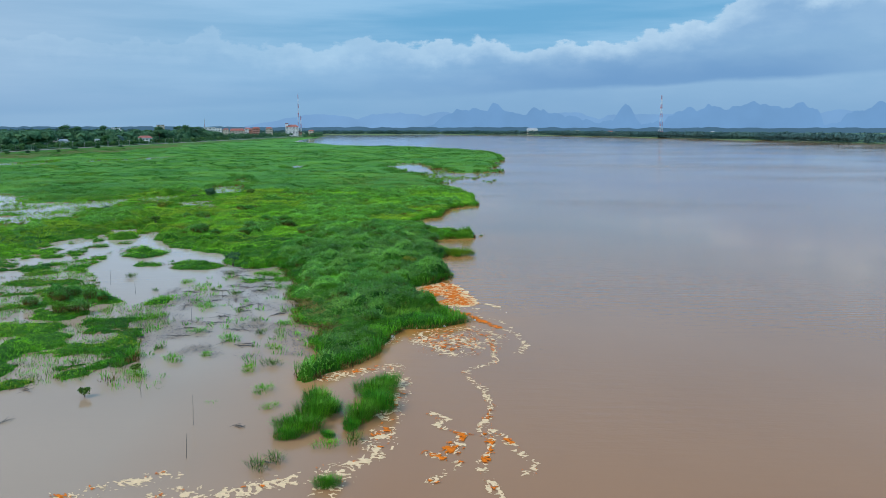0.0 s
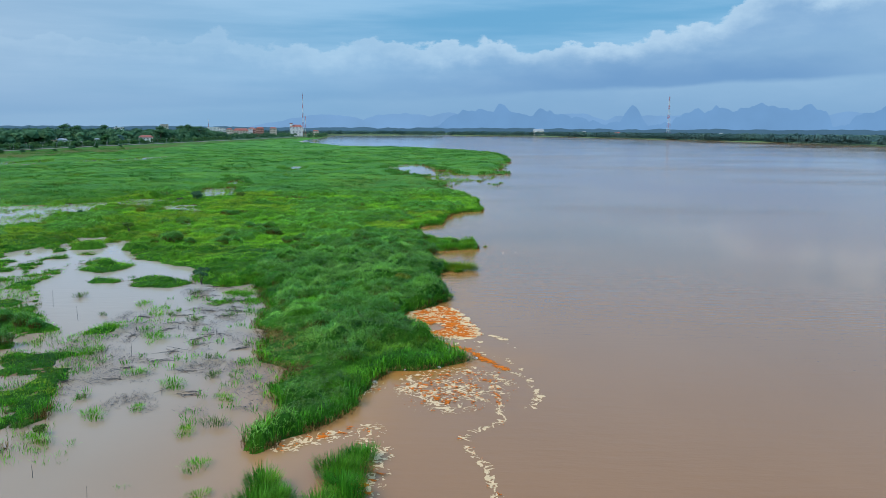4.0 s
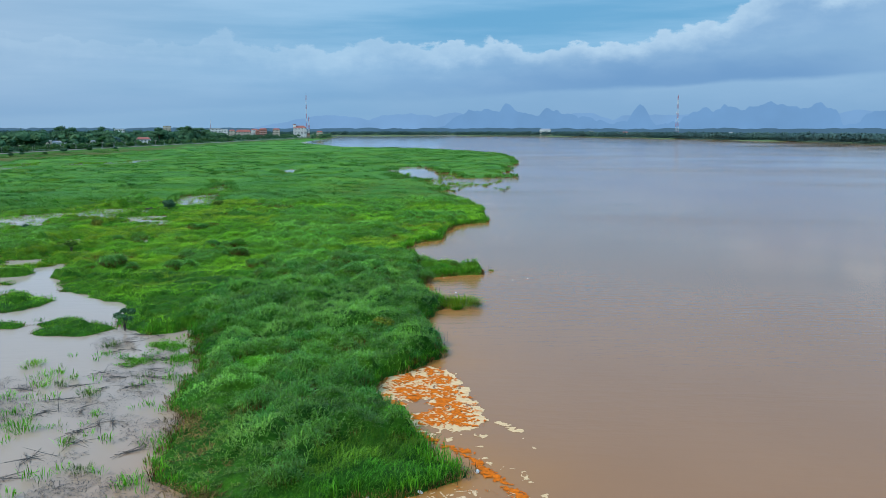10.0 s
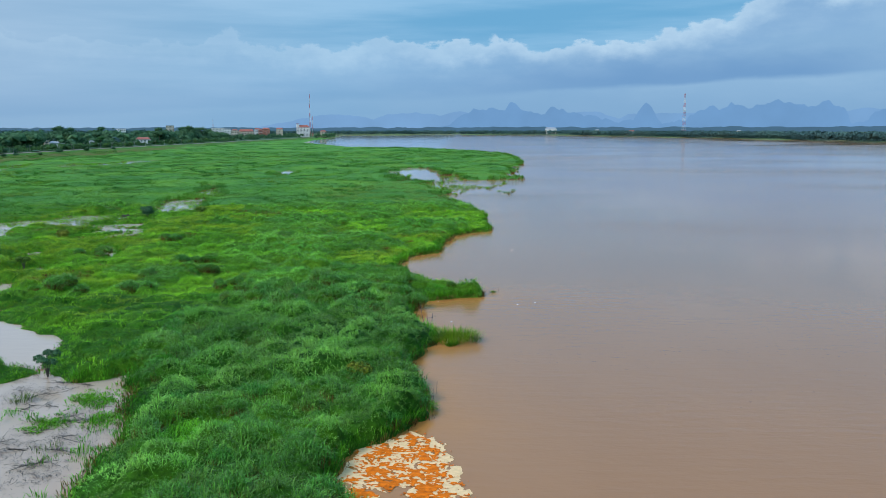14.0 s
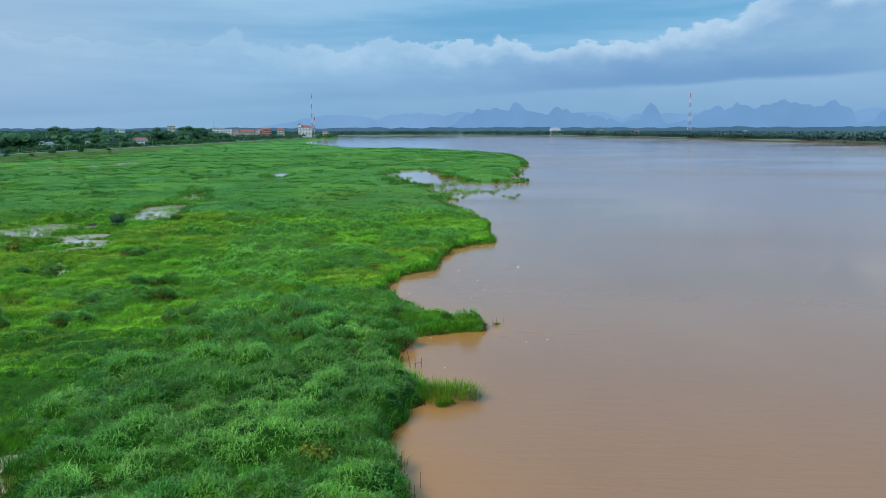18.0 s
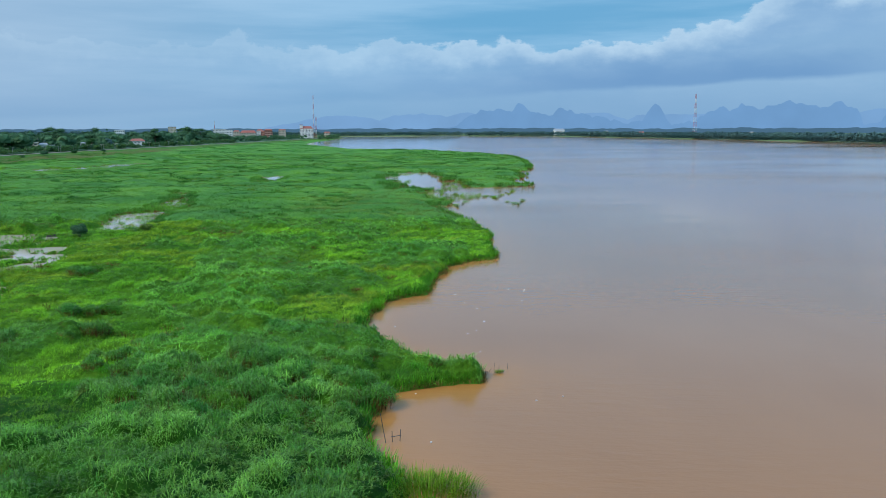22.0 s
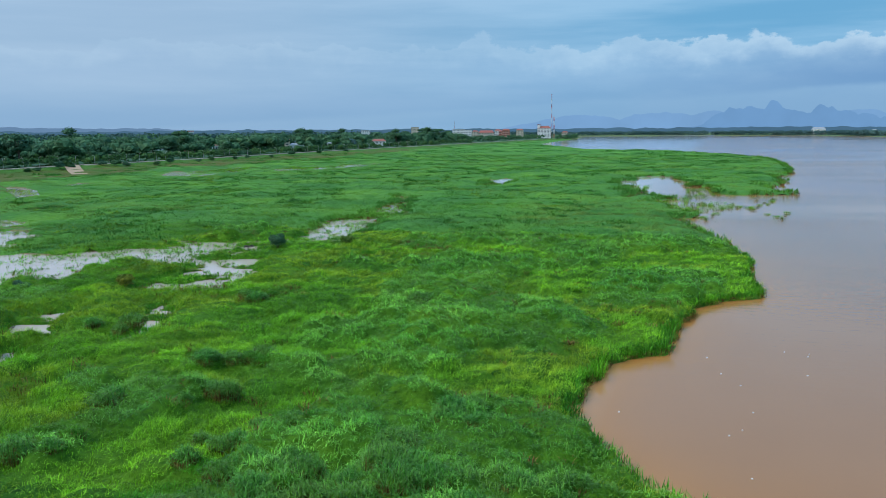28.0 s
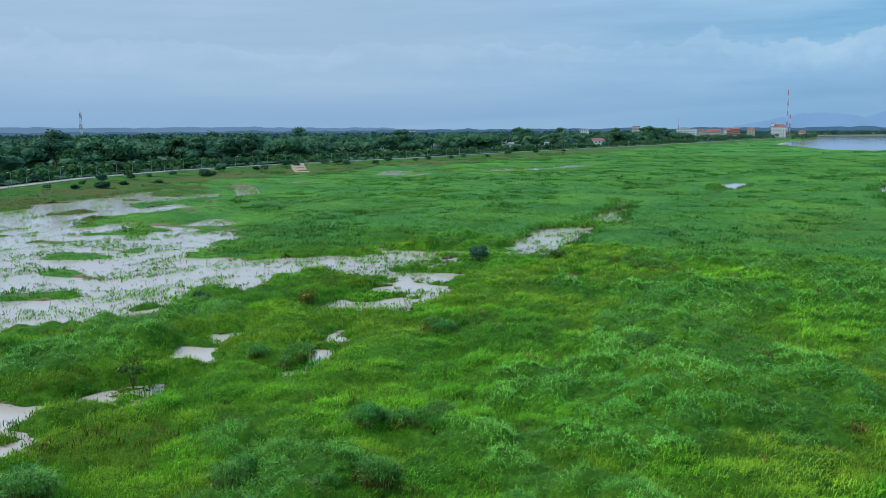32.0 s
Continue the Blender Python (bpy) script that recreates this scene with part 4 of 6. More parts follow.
for i, (x, y, c) in enumerate(big):
    m = pose(x, y, 0.0, 0, 0, 50 * i)
    if i:
        copy_thing(tc, m @ Matrix.Diagonal((1.15 * c, 1.15 * c, (1.5 if i < 12 else 0.9) * c, 1)))
    else:
        tc.matrix_basis = m @ Matrix.Diagonal((1.15 * c, 1.15 * c, 1.5 * c, 1))
td = tuft_thing(34, 620, 2.1, 1.9, OLIVEGRASS)
tagged(td, "open stand of tall olive reeds in the river shallows", "reeds", "tufts standing in the water")
td.matrix_basis = pose(3.4, 168.6, 0, 0, 0, 10)
for x, y, c in ((5.2, 169.8, 0.75), (1.6, 144.6, 0.35), (2.6, 170.5, 0.8), (9.3, 199.6, 0.2)):
    copy_thing(td, pose(x, y, 0, 0, 0, 60 * x) @ Matrix.Scale(c, 4))
for i, (x, y) in enumerate(small):
    k, m = (ta, tb)[i % 2], pose(x, y, 0.0, 0, 0, 77 * i)
    if i < 2:
        k.matrix_basis = m
    else:
        copy_thing(k, m @ Matrix.Scale(0.55 + 0.5 * ((i * 37) % 10) / 10, 4))


def pole(x, y, h, tilt, turn):
    bm = bmesh.new()
    tube(bm, [(0, 0, -0.5), (0.02, 0, h * 0.5), (0.0, 0.03, h)], [0.022, 0.02, 0.012])
    ob = part("fishing_pole", bm, TWIG)
    ob.matrix_basis = pose(x, y, 0, tilt, 0, turn)
    tagged(ob, "thin dark bamboo stake standing in the flooded lagoon", "stake", "stakes in the lagoon")


for i, (x, y, h) in enumerate([(-21, 70.5, 2.6), (-19.4, 63, 2.0), (-52.8, 136, 2.4), (-31.8, 108, 2.2), (-31.7, 123.4, 2.0), (-24.9, 116, 1.8), (-46, 128, 1.9), (-50, 120, 1.6), (-28, 78, 1.0), (-35, 140, 1.6), (2.0, 149, 1.2), (1.7, 147.3, 1.0), (8.8, 199.5, 1.1), (9.3, 200.2, 0.8), (10.2, 201, 0.6)]):
    pole(x, y, h, (i * 7) % 9 - 3, i * 53)


def clump_crown(rr, lumps, leaf, count, squash=0.8, core=0):
    """Leaf clumps on the skins of a few uneven lumps (x, y, z, radius): quads."""
    cos, n = [], 0
    for (x, y, z, r) in lumps:
        k = max(6, int(count * r * r))
        v = rr.normal(0, 1, (k, 3))
        v /= np.linalg.norm(v, axis=1)[:, None]
        v[:, 2] = np.abs(v[:, 2]) * 1.0 - 0.35 * rr.uniform(0, 1, k)
        c = np.array([x, y, z]) + v * r * rr.uniform(0.72, 1.1, (k, 1)) * np.array([1, 1, squash])
        t = np.cross(v, rr.normal(0, 1, (k, 3)))
        t /= np.linalg.norm(t, axis=1)[:, None] + 1e-9
        b = np.cross(v + rr.normal(0, 0.5, (k, 3)), t)
        b /= np.linalg.norm(b, axis=1)[:, None] + 1e-9
        s = leaf * rr.uniform(0.6, 1.4, (k, 1))
        cos.append(np.stack([c - t * s, c - b * s * 0.7, c + t * s, c + b * s * 0.7 + v * s * 0.3], 1).reshape(-1, 3))
        n += k
        if core:   # the shaded inner mass of the foliage
            u, w = np.meshgrid(np.arange(core), np.arange(3))
            def skin(i, j):
                a, e = (i + 0.5 * (j % 2)) * 2 * np.pi / core, -0.7 + 2.2 * j / 3
                q = 0.62 * r * (1 + 0.25 * np.sin(3.1 * (i % core) + 5 * j + x))
                return np.stack([x + q * np.cos(a) * np.cos(e), y + q * np.sin(a) * np.cos(e), z + squash * q * np.sin(e)], -1)
            cos.append(np.stack([skin(u, w), skin(u + 1, w), skin(u + 1, w + 1), skin(u, w + 1)], -2).reshape(-1, 3))
    co = np.concatenate(cos)
    return co, np.arange(len(co)).reshape(-1, 4)


def shrub(x, y, h, mat, label, seed, trunk=True, bare=0.0, kind="shrub"):
    rr = np.random.default_rng(seed)
    top = holder(kind, pose(x, y, max(0.0, ground_at(x, y)) - 0.05, 0, 0, seed * 31))
    bm = bmesh.new()
    tips = []
    for k in range(5):
        a, l = k * 1.26 + rr.uniform(0, 0.5), h * rr.uniform(0.7, 1.0)
        e = (math.cos(a) * l * 0.35, math.sin(a) * l * 0.35, l)
        tube(bm, [(0, 0, 0), (e[0] * 0.3, e[1] * 0.3, l * 0.5), e], [0.05 * h / 2, 0.03 * h / 2, 0.012], 5)
        tips.append(e)
    part("stems", bm, TWIG if bare else BARK, top)
    co, f = clump_crown(rr, [(e[0], e[1], e[2] * 0.85, h * (0.3 - 0.16 * bare)) for e in tips] + ([] if bare else [(0, 0, h * 0.5, h * 0.45)]), 0.06 + 0.025 * h, 420 / (0.3 + h * 0.3), 0.9)
    mesh_object("leaves", co, f, mat, top)
    return tagged(top, label, "shrub")


# straw and low floating plants where the grass gives way to the lagoon
dx_, dy_ = rng.normal(0, 1, (2, 420))
cen = np.array([(-19.0, 120.0), (-16.5, 117.0), (-17.0, 122.5), (-15.5, 112.0), (-14.0, 104.0), (-10.5, 198.0), (-24.0, 191.0)])[rng.integers(0, 7, 420)]
gx_, gy_ = cen[:, 0] + dx_ * 1.0, cen[:, 1] + dy_ * 1.6
blade_stuff("straw", "flattened straw-brown dead grass at the lagoon edge", DRY, [tufts(rng, gx_, gy_, np.full(420, 0.35), 12, rng.uniform(0.5, 1.0, 420), 0.06, 0.5, 1.1, 0.4)])
cen = np.array([(-26.5, 141.0), (-28.5, 146.0), (-27.0, 150.0), (-30.5, 147.0), (-25.0, 146.0), (-31.0, 140.0)])[rng.integers(0, 6, 500)]
gx_, gy_ = cen[:, 0] + rng.normal(0, 0.8, 500), cen[:, 1] + rng.normal(0, 1.1, 500)
blade_stuff("floating_plants", "bright green floating plants at the lagoon edge", GRASS, [tufts(rng, gx_, gy_, np.full(500, 0.0), 9, rng.uniform(0.2, 0.45, 500), 0.09, 0.35, 0.8, 0.5)])

shrub(-37.5, 154, 2.7, LEAF, "dark half-dead sapling standing in the lagoon", 1, bare=0.6)
shrub(-33.3, 78.1, 1.0, OLIVE, "small leafy green bush standing in the lagoon water", 2)
shrub(-31.5, 86.5, 0.9, OLIVE, "low brownish green bush at the edge of a reed raft", 12)
shrub(-5.3, 150.6, 2.4, YELLOW, "yellow-leaved sapling above the grass", 3)
shrub(-1.9, 119.2, 1.9, GRASS, "round green bush at the foam's edge", 4)
shrub(-81.3, 304.6, 3.2, LEAF, "dark green bush beside a marsh pool", 5)
shrub(-86.0, 301.0, 2.2, TWIG, "leafless grey-brown thicket beside a marsh pool", 6, bare=0.8)
shrub(-68.7, 311.5, 2.6, OLIVE, "olive-brown bush beside a marsh pool", 7)
shrub(-72.9, 219.6, 2.6, OLIVE, "thin sapling beside a small pool", 8, bare=0.4)
shrub(-83.8, 258.7, 2.4, YELLOW, "yellow flowering sapling on the marsh", 9)
shrub(-97.0, 251.3, 2.2, LEAF, "dark spreading bush at the edge of the pool", 10)
shrub(-12.5, 200.6, 2.0, CANE, "dark green bushy cane clump", 13)


# driftwood and twigs on the water
def driftwood(x, y, size, seed):
    rr = random.Random(seed)
    top = holder("driftwood", pose(x, y, 0.03, 0, 0, rr.uniform(0, 360)))
    for k in range(rr.randint(6, 11)):
        bm = bmesh.new()
        a, l, o = rr.gauss(0, 0.7), size * rr.uniform(0.5, 1.3), rr.uniform(-0.4, 0.4) * size
        p = [(o - math.cos(a) * l / 2, -math.sin(a) * l / 2, 0.0), (o, 0.05 * l, rr.uniform(0.02, 0.12)), (o + math.cos(a) * l / 2, math.sin(a) * l / 2, rr.uniform(0, 0.3))]
        tube(bm, p, [0.013, 0.019, 0.008], 4)
        part("branch", bm, TWIG, top)
    tagged(top, "tangle of dark dead branches floating on the lagoon", "driftwood", "driftwood on the lagoon")


for i, (x, y, c) in enumerate([(-39.9, 80.3, 2.0), (-37.1, 71.4, 1.2), (-34, 150, 2.6), (-30, 141, 2.6), (-33, 136, 2.4), (-28, 131, 2.8), (-30, 124, 3.0), (-26, 121, 2.6), (-29, 112, 2.8), (-25, 105, 2.6), (-23, 97, 2.2), (-27, 134, 2.4), (-38, 130, 2.2), (-36, 120, 2.0), (-22, 114, 2.2), (-13, 62, 1.4), (-33, 145, 2.4), (-41, 96, 2.2), (-46, 101, 2.4), (-36, 101, 2.0), (-17, 70, 1.0), (-28, 118, 2.6)] + [(-22.5 - 9 * ((i * 37) % 100) / 100 - 0.12 * (i * 53 % 60), 98 + (i * 53) % 60, 1.6 + (i % 4) * 0.4) for i in range(22)]):
    driftwood(x, y, c, i)


n = 5200
x, y = rng.uniform(-42, -14, n), rng.uniform(92, 158, n)
s = land_depth(x, y)
ok = (s < 0.1) & (s > -9) & (fbm(x, y * 0.8, 4.5, 73, 4) > 0.50 + 0.012 * np.maximum(0, -s - 3))
blade_stuff("twig_litter", "grey-brown mat of broken twigs and dead stems afloat in the lagoon", TWIG, [tufts(rng, x[ok], y[ok], np.full(ok.sum(), 0.02), 9, rng.uniform(0.35, 0.8, ok.sum()), 0.035, 0.5, 1.45, 0.12)], "twigs")

# ---- foam on the river ----
FOAM = plain("cream_foam", (0.68, 0.45, 0.24), 0.8, 0, 0.10, 3.0)
FROTH = plain("pale_froth", (0.66, 0.44, 0.25), 0.8, 0, 0.12, 3.0)
CRUST = plain("orange_foam_crust", (0.66, 0.145, 0.007), 0.85, 0, 0.24, 2.5)
for m in (FOAM, FROTH, CRUST):
    m.node_tree.nodes["Principled BSDF"].inputs["Specular IOR Level"].default_value = 0.08


def foam_mat(name, label, x0, x1, y0, y1, cream, orange, cell=0.13, web=True):
    """Floating froth: a torn cream film with orange lumps on it. cream, orange: coverage over the place, 0 to 1."""
    gx, gy = np.arange(x0, x1, cell), np.arange(y0, y1, cell)
    X, Y = np.meshgrid(gx, gy)
    jx, jy = X + 0.09 * (vnoise(X, Y, 0.31, 2) - 0.5), Y + 0.09 * (vnoise(X, Y, 0.31, 7) - 0.5)
    i = np.arange(X.size).reshape(X.shape)
    q = np.stack([i[:-1, :-1], i[:-1, 1:], i[1:, 1:], i[1:, :-1]], -1).reshape(-1, 4)
    water_here = land_depth(X.ravel(), Y.ravel()) < 0.25
    n1 = fbm((0.75 if web else 1.0) * X + 1.2 * vnoise(X, Y, 1.3, 8), Y * 0.6 + (0.8 * vnoise(X, Y, 0.8, 12) if web else 0), 0.42 if web else 0.5, 81, 5).ravel()
    n2 = (0.5 * fbm(X * 0.7 + 0.8 * vnoise(X, Y, 1.1, 5), Y * 1.0 + 0.35 * X, 0.5, 83, 3) + 0.5 * fbm(X * 0.7 + 0.3 * vnoise(X, Y, 0.6, 6), Y * 0.6, 0.13, 84, 2)).ravel()
    top = None
    for nm, lab, mat, cover, noise_, z, lift in (("foam_mat", label, FROTH if web else FOAM, cream, n1, 0.012, 0.03), ("orange_crust", "orange froth", CRUST, orange, n2, 0.03, 0.16)):
        c = cover(X.ravel(), Y.ravel())
        if web and nm == "foam_mat":
            on = (1 - 7.0 * np.abs(noise_ - 0.5) > 1.0 - 0.95 * c) & water_here & (c > 0.05)
        else:
            on = (noise_ > 0.72 - (0.30 if nm == "orange_crust" else 0.36) * c) & water_here & (c > 0.02)
        k = q[on[q].sum(1) >= 3]
        if not len(k):
            continue
        u = np.unique(k)
        r = np.zeros(X.size, int)
        r[u] = np.arange(len(u))
        zz = z + lift * np.maximum(0, noise_[u] - 0.42) * on[u]
        ob = mesh_object(nm, np.stack([jx.ravel()[u], jy.ravel()[u], zz], 1), r[k], mat, top, True)
        top = tagged(top or ob, label, "foam")
        tagged(ob, kind="stuff")


def from_lines(lines, width):
    def cover(x, y):
        d = np.full(x.shape, 1e9)
        for l in lines:
            d = np.minimum(d, np.abs(along(x + 0.9 * (vnoise(x, y, 2.6, 15) - 0.5), y + 0.9 * (vnoise(x, y, 2.6, 16) - 0.5), l)))
        return np.clip(1 - d / width, 0, 1) ** 0.7
    return cover


BAY = [(-4.6, 124), (-5.2, 129), (-4.2, 134.6), (0, 139.6), (2.8, 137), (4.5, 130.4), (6.0, 121.2), (3.9, 118.4), (0, 119.6), (-2, 121)]
STRIP = [[(-2.0, 120.4), (0.6, 117.9), (2.9, 115.0), (4.9, 111.7), (6.3, 108.2), (6.9, 106.4)]]      # along the grassy point
WISPS = [[(-1.0, 119.9), (2.6, 117.2), (5.6, 115.0), (7.0, 113.8)], [(5.4, 121.8), (7.8, 118.8), (9.0, 115.4)], [(1.5, 118.8), (5.5, 117.6), (8.0, 116.2)], [(4.9, 112.9), (7.4, 110.6), (9.0, 106.6)]]
bay = lambda x, y: np.clip(inside(x, y, BAY) / 0.9, 0, 1)
hole = lambda x, y: np.clip(1.35 - np.hypot((x + 0.5) / 1.5, (y - 125.4) / 2.2) + 0.9 * (vnoise(x, y, 0.9, 49) - 0.5), 0, 1)
foam_mat("bay", "thick orange and cream froth caught in a small bay", -7, 10, 105, 141, lambda x, y: np.clip(np.maximum(bay(x, y) * 1.15, 0.72 * from_lines(WISPS, 0.55)(x, y) * (0.3 + 0.7 * vnoise(x, y, 1.1, 50))) - 1.5 * hole(x, y), 0, 1.15),
         lambda x, y: np.maximum(np.clip(inside(x, y, BAY) / 2.2, 0, 1) * 0.98 - 1.2 * hole(x, y), 1.1 * from_lines(STRIP, 0.75)(x, y)), 0.06, False)
TIP = [(-4.6, 99), (-3.6, 104.5), (-1, 107), (4.5, 109), (7.0, 106), (9.0, 100), (6.0, 94), (0.9, 91.5), (-2.0, 93)]
foam_mat("tip", "broken cream and orange froth off the grassy point", -6, 13, 88, 112, lambda x, y: np.clip(inside(x, y, TIP) / 1.6, 0, 1) * (0.12 + 0.78 * vnoise(x, y, 2.6, 48)), lambda x, y: np.clip(inside(x, y, TIP) / 3.0, 0, 1) * 0.32, 0.06)
TRAILS = [[(6.5, 107), (9.2, 103), (9.9, 97.4), (8.7, 94)], [(5.7, 100.7), (6.2, 90.6), (2.3, 86.2), (3.8, 80.4), (4.7, 75.3), (3.5, 69.4), (4.1, 65.5), (3.0, 61.5), (4.3, 55)], [(4.3, 69.4), (5.8, 65.5), (7.2, 62), (6.6, 59.7)],
          [(-1, 73.7), (0.5, 72.2), (0, 70.8), (2, 68.1), (0.9, 64.3), (-1.1, 63.7), (1.5, 62), (-0.8, 58.9)]]
foam_mat("trails", "winding threads of cream foam drifting downstream", -3, 12, 53, 108, lambda x, y: from_lines(TRAILS, 0.55)(x, y) * (0.58 + 0.5 * vnoise(x, y, 2.0, 47)), lambda x, y: from_lines(TRAILS[1:], 0.75)(x, y) * (0.1 + 0.7 * (vnoise(x, y, 3.2, 44) > 0.62)), 0.06)
EDGE = [[(-11.4, 84.6), (-8.2, 87.2), (-5.0, 88.3), (-4.0, 80.4), (-4.6, 75.3), (-4.4, 68.1), (-5.6, 63.2), (-7.3, 58.9), (-8.5, 55)], [(-26.3, 56.2), (-20.5, 59.1)], [(-18.6, 56.2), (-14.1, 56.9), (-10.5, 58.9), (-6.8, 62)], [(-7, 101.5), (-5.6, 100.6), (-6.3, 99)]]
foam_mat("edge", "cream and orange froth along the grass islets", -27, -1, 53, 103, lambda x, y: from_lines(EDGE, 1.6)(x, y) * (0.35 + 0.65 * vnoise(x, y, 2.4, 46)), lambda x, y: from_lines(EDGE, 1.2)(x, y) * (0.1 + 0.6 * (vnoise(x, y, 4.0, 45) > 0.55)), 0.085)

# white litter afloat near the bank
for i in range(18):
    rr = random.Random(500 + i)
    y = rr.uniform(178, 262)
    x = rr.uniform(-7, 16)
    if land_depth(np.array([x]), np.array([y]))[0] > -0.6:
        continue
    bm = bmesh.new()
    bmesh.ops.create_icosphere(bm, subdivisions=1, radius=0.075)
    for v in bm.verts:
        v.co = Vector((v.co.x * rr.uniform(1.0, 1.9), v.co.y * rr.uniform(0.8, 1.2), v.co.z * 0.6))
    ob = part("floating_litter", bm, TOWERWHITE)
    ob.matrix_basis = pose(x, y, 0.02, 0, 0, rr.uniform(0, 360))
    tagged(ob, "small white scrap of litter floating on brown water", "litter", "white litter afloat")


for i, (x, y) in enumerate(((-6.3, 102.4), (-5.8, 101.6), (0.4, 107.0), (-3.0, 106.0), (4.4, 110.6))):
    bm = bmesh.new()
    bmesh.ops.create_icosphere(bm, subdivisions=2, radius=0.24)
    for v in bm.verts:
        v.co = Vector((v.co.x * 1.3, v.co.y, v.co.z * 0.7)) * (0.8 + 0.4 * noise.noise(v.co * 6 + Vector((i, 0, 0))))
    ob = part("plastic_bag", bm, TOWERWHITE)
    ob.matrix_basis = pose(x, y, 0.06, 0, 0, i * 70)
    tagged(ob, "crumpled white plastic bag caught at the grassy shore", "plastic bag", "litter at the shore")


# frame of sticks standing in the river by the bank
fs = holder("stick_frame", pose(0.0, 179.6, 0, 0, 0, 20))
for a, b in (((-0.5, 0, -0.3), (-0.9, 0.3, 2.4)), ((0, 0, -0.3), (0, 0.1, 0.9)), ((0.6, 0, -0.3), (0.7, 0, 1.0)), ((-0.1, 0, 0.45), (0.75, 0, 0.5))):
    bm = bmesh.new()
    tube(bm, [a, b], [0.035, 0.025], 5)
    part("stick", bm, TWIG, fs)
tagged(fs, "rough frame of dark sticks standing in the shallows", "stick frame")


# ---- embankment road with lamps ----
def offset_line(line, d):
    out = []
    for i, (x, y) in enumerate(line):
        (ax, ay), (bx, by) = line[max(i - 1, 0)], line[min(i + 1, len(line) - 1)]
        l = math.hypot(bx - ax, by - ay)
        out.append((x + d * (by - ay) / l, y - d * (bx - ax) / l))
    return out


def resample(line, step):
    out, carry = [], 0.0
    for (ax, ay), (bx, by) in zip(line, line[1:]):
        l = math.hypot(bx - ax, by - ay)
        t = carry
        while t < l:
            out.append((ax + (bx - ax) * t / l, ay + (by - ay) * t / l, math.degrees(math.atan2(by - ay, bx - ax))))
            t += step
        carry = t - l
    return out


def ribbon(name, line, offsets, mat):
    """A strip along a line with a profile of (offset, height)."""
    co, faces, k = [], [], len(offsets)
    sides = [offset_line(line, o) for o, _ in offsets]
    for i in range(len(line)):
        for (o, z), s in zip(offsets, sides):
            co.append((s[i][0], s[i][1], z))
    for i in range(len(line) - 1):
        for j in range(k - 1):
            a = i * k + j
            faces.append((a, a + 1, a + k + 1, a + k))
    return mesh_object(name, np.array(co, float), np.array(faces), mat)


fine_road = [(x, y) for x, y, _ in resample(ROAD, 12)]
tagged(ribbon("road", fine_road, [(-3.4, 3.0), (-3.4, 3.26), (3.4, 3.26), (3.4, 3.0)], CONCRETE), "pale concrete road along the top of the embankment", "road", kind="structure")
for o in (3.55, -3.55):
    tagged(ribbon("kerb", offset_line(fine_road, o), [(-0.12, 3.0), (-0.12, 3.40), (0.12, 3.40), (0.12, 3.0)], CONCRETE), "low concrete kerb along the embankment road", "kerb", kind="structure")


def street_lamp():
    top = holder("street_lamp")
    bm = bmesh.new()
    tube(bm, [(0, 0, 0), (0, 0, 3.2), (0, 0, 6.0)], [0.10, 0.075, 0.06], 6)
    part("pole", bm, STEEL, top)
    bm = bmesh.new()
    tube(bm, [(0, 0, 5.9), (0.5, 0, 6.25), (1.2, 0, 6.35)], [0.05, 0.045, 0.04], 5)
    part("arm", bm, STEEL, top)
    bm = box(bmesh.new(), 1.0, 1.75, -0.16, 0.16, 6.28, 6.42)
    bmesh.ops.bevel(bm, geom=bm.edges[:], offset=0.03, segments=1, affect="EDGES")
    part("lamp_head", bm, TOWERWHITE, top, "white lamp head")
    bm = box(bmesh.new(), -0.25, 0.25, -0.25, 0.25, -0.3, 0.12)
    part("base", bm, CONCRETE, top)
    return tagged(top, "grey steel street lamp on the embankment road", "street lamp", "street lamps along the road")


lamp = street_lamp()
spots = []
for o, turn in ((4.6, 90), (-4.8, -90)):
    for x, y, a in resample(offset_line(ROAD, o), 30):
        if 300 < y < 1250:
            spots.append((x, y, a + turn))
lamp.matrix_basis = pose(spots[0][0], spots[0][1], 3.1, 0, 0, spots[0][2])
for x, y, a in spots[1:]:
    copy_thing(lamp, pose(x, y, 3.1, 0, 0, a))

ramp = mesh_object("dirt_ramp", np.array([(x + s * 3.2, y + s * 3.1, z) for x, y, z in ((-396, 616, 3.45), (-390, 609, 3.4), (-376, 594, 2.5), (-360, 577, 1.6), (-345, 562, 1.1), (-340, 557, -0.3)) for s in (-1, 1)], float),
                   np.array([(0, 1, 3, 2), (2, 3, 5, 4), (4, 5, 7, 6), (6, 7, 9, 8), (8, 9, 11, 10)]), EARTH)
tagged(ramp, "bare tan earth ramp from the road down to the marsh", "ramp", kind="structure")
BROWNGRASS = foliage("dry_bank_grass", (0.09, 0.10, 0.02), (0.12, 0.12, 0.026), (0.09, 0.15, 0.025), 0.03, 0.6, 0.25, 0.35)
rng = np.random.default_rng(77)
bt = (along(MX.ravel(), MY.ravel(), ROAD) > 4.2) & (along(MX.ravel(), MY.ravel(), ROAD) < 34) & (BASE > 0.2) & (MY.ravel() > 190) & (MY.ravel() < 2520)
keep = QUADS[bt[QUADS].all(1)]
use = np.unique(keep)
renum[use] = np.arange(len(use))
cx, cy = MX.ravel()[use], MY.ravel()[use]
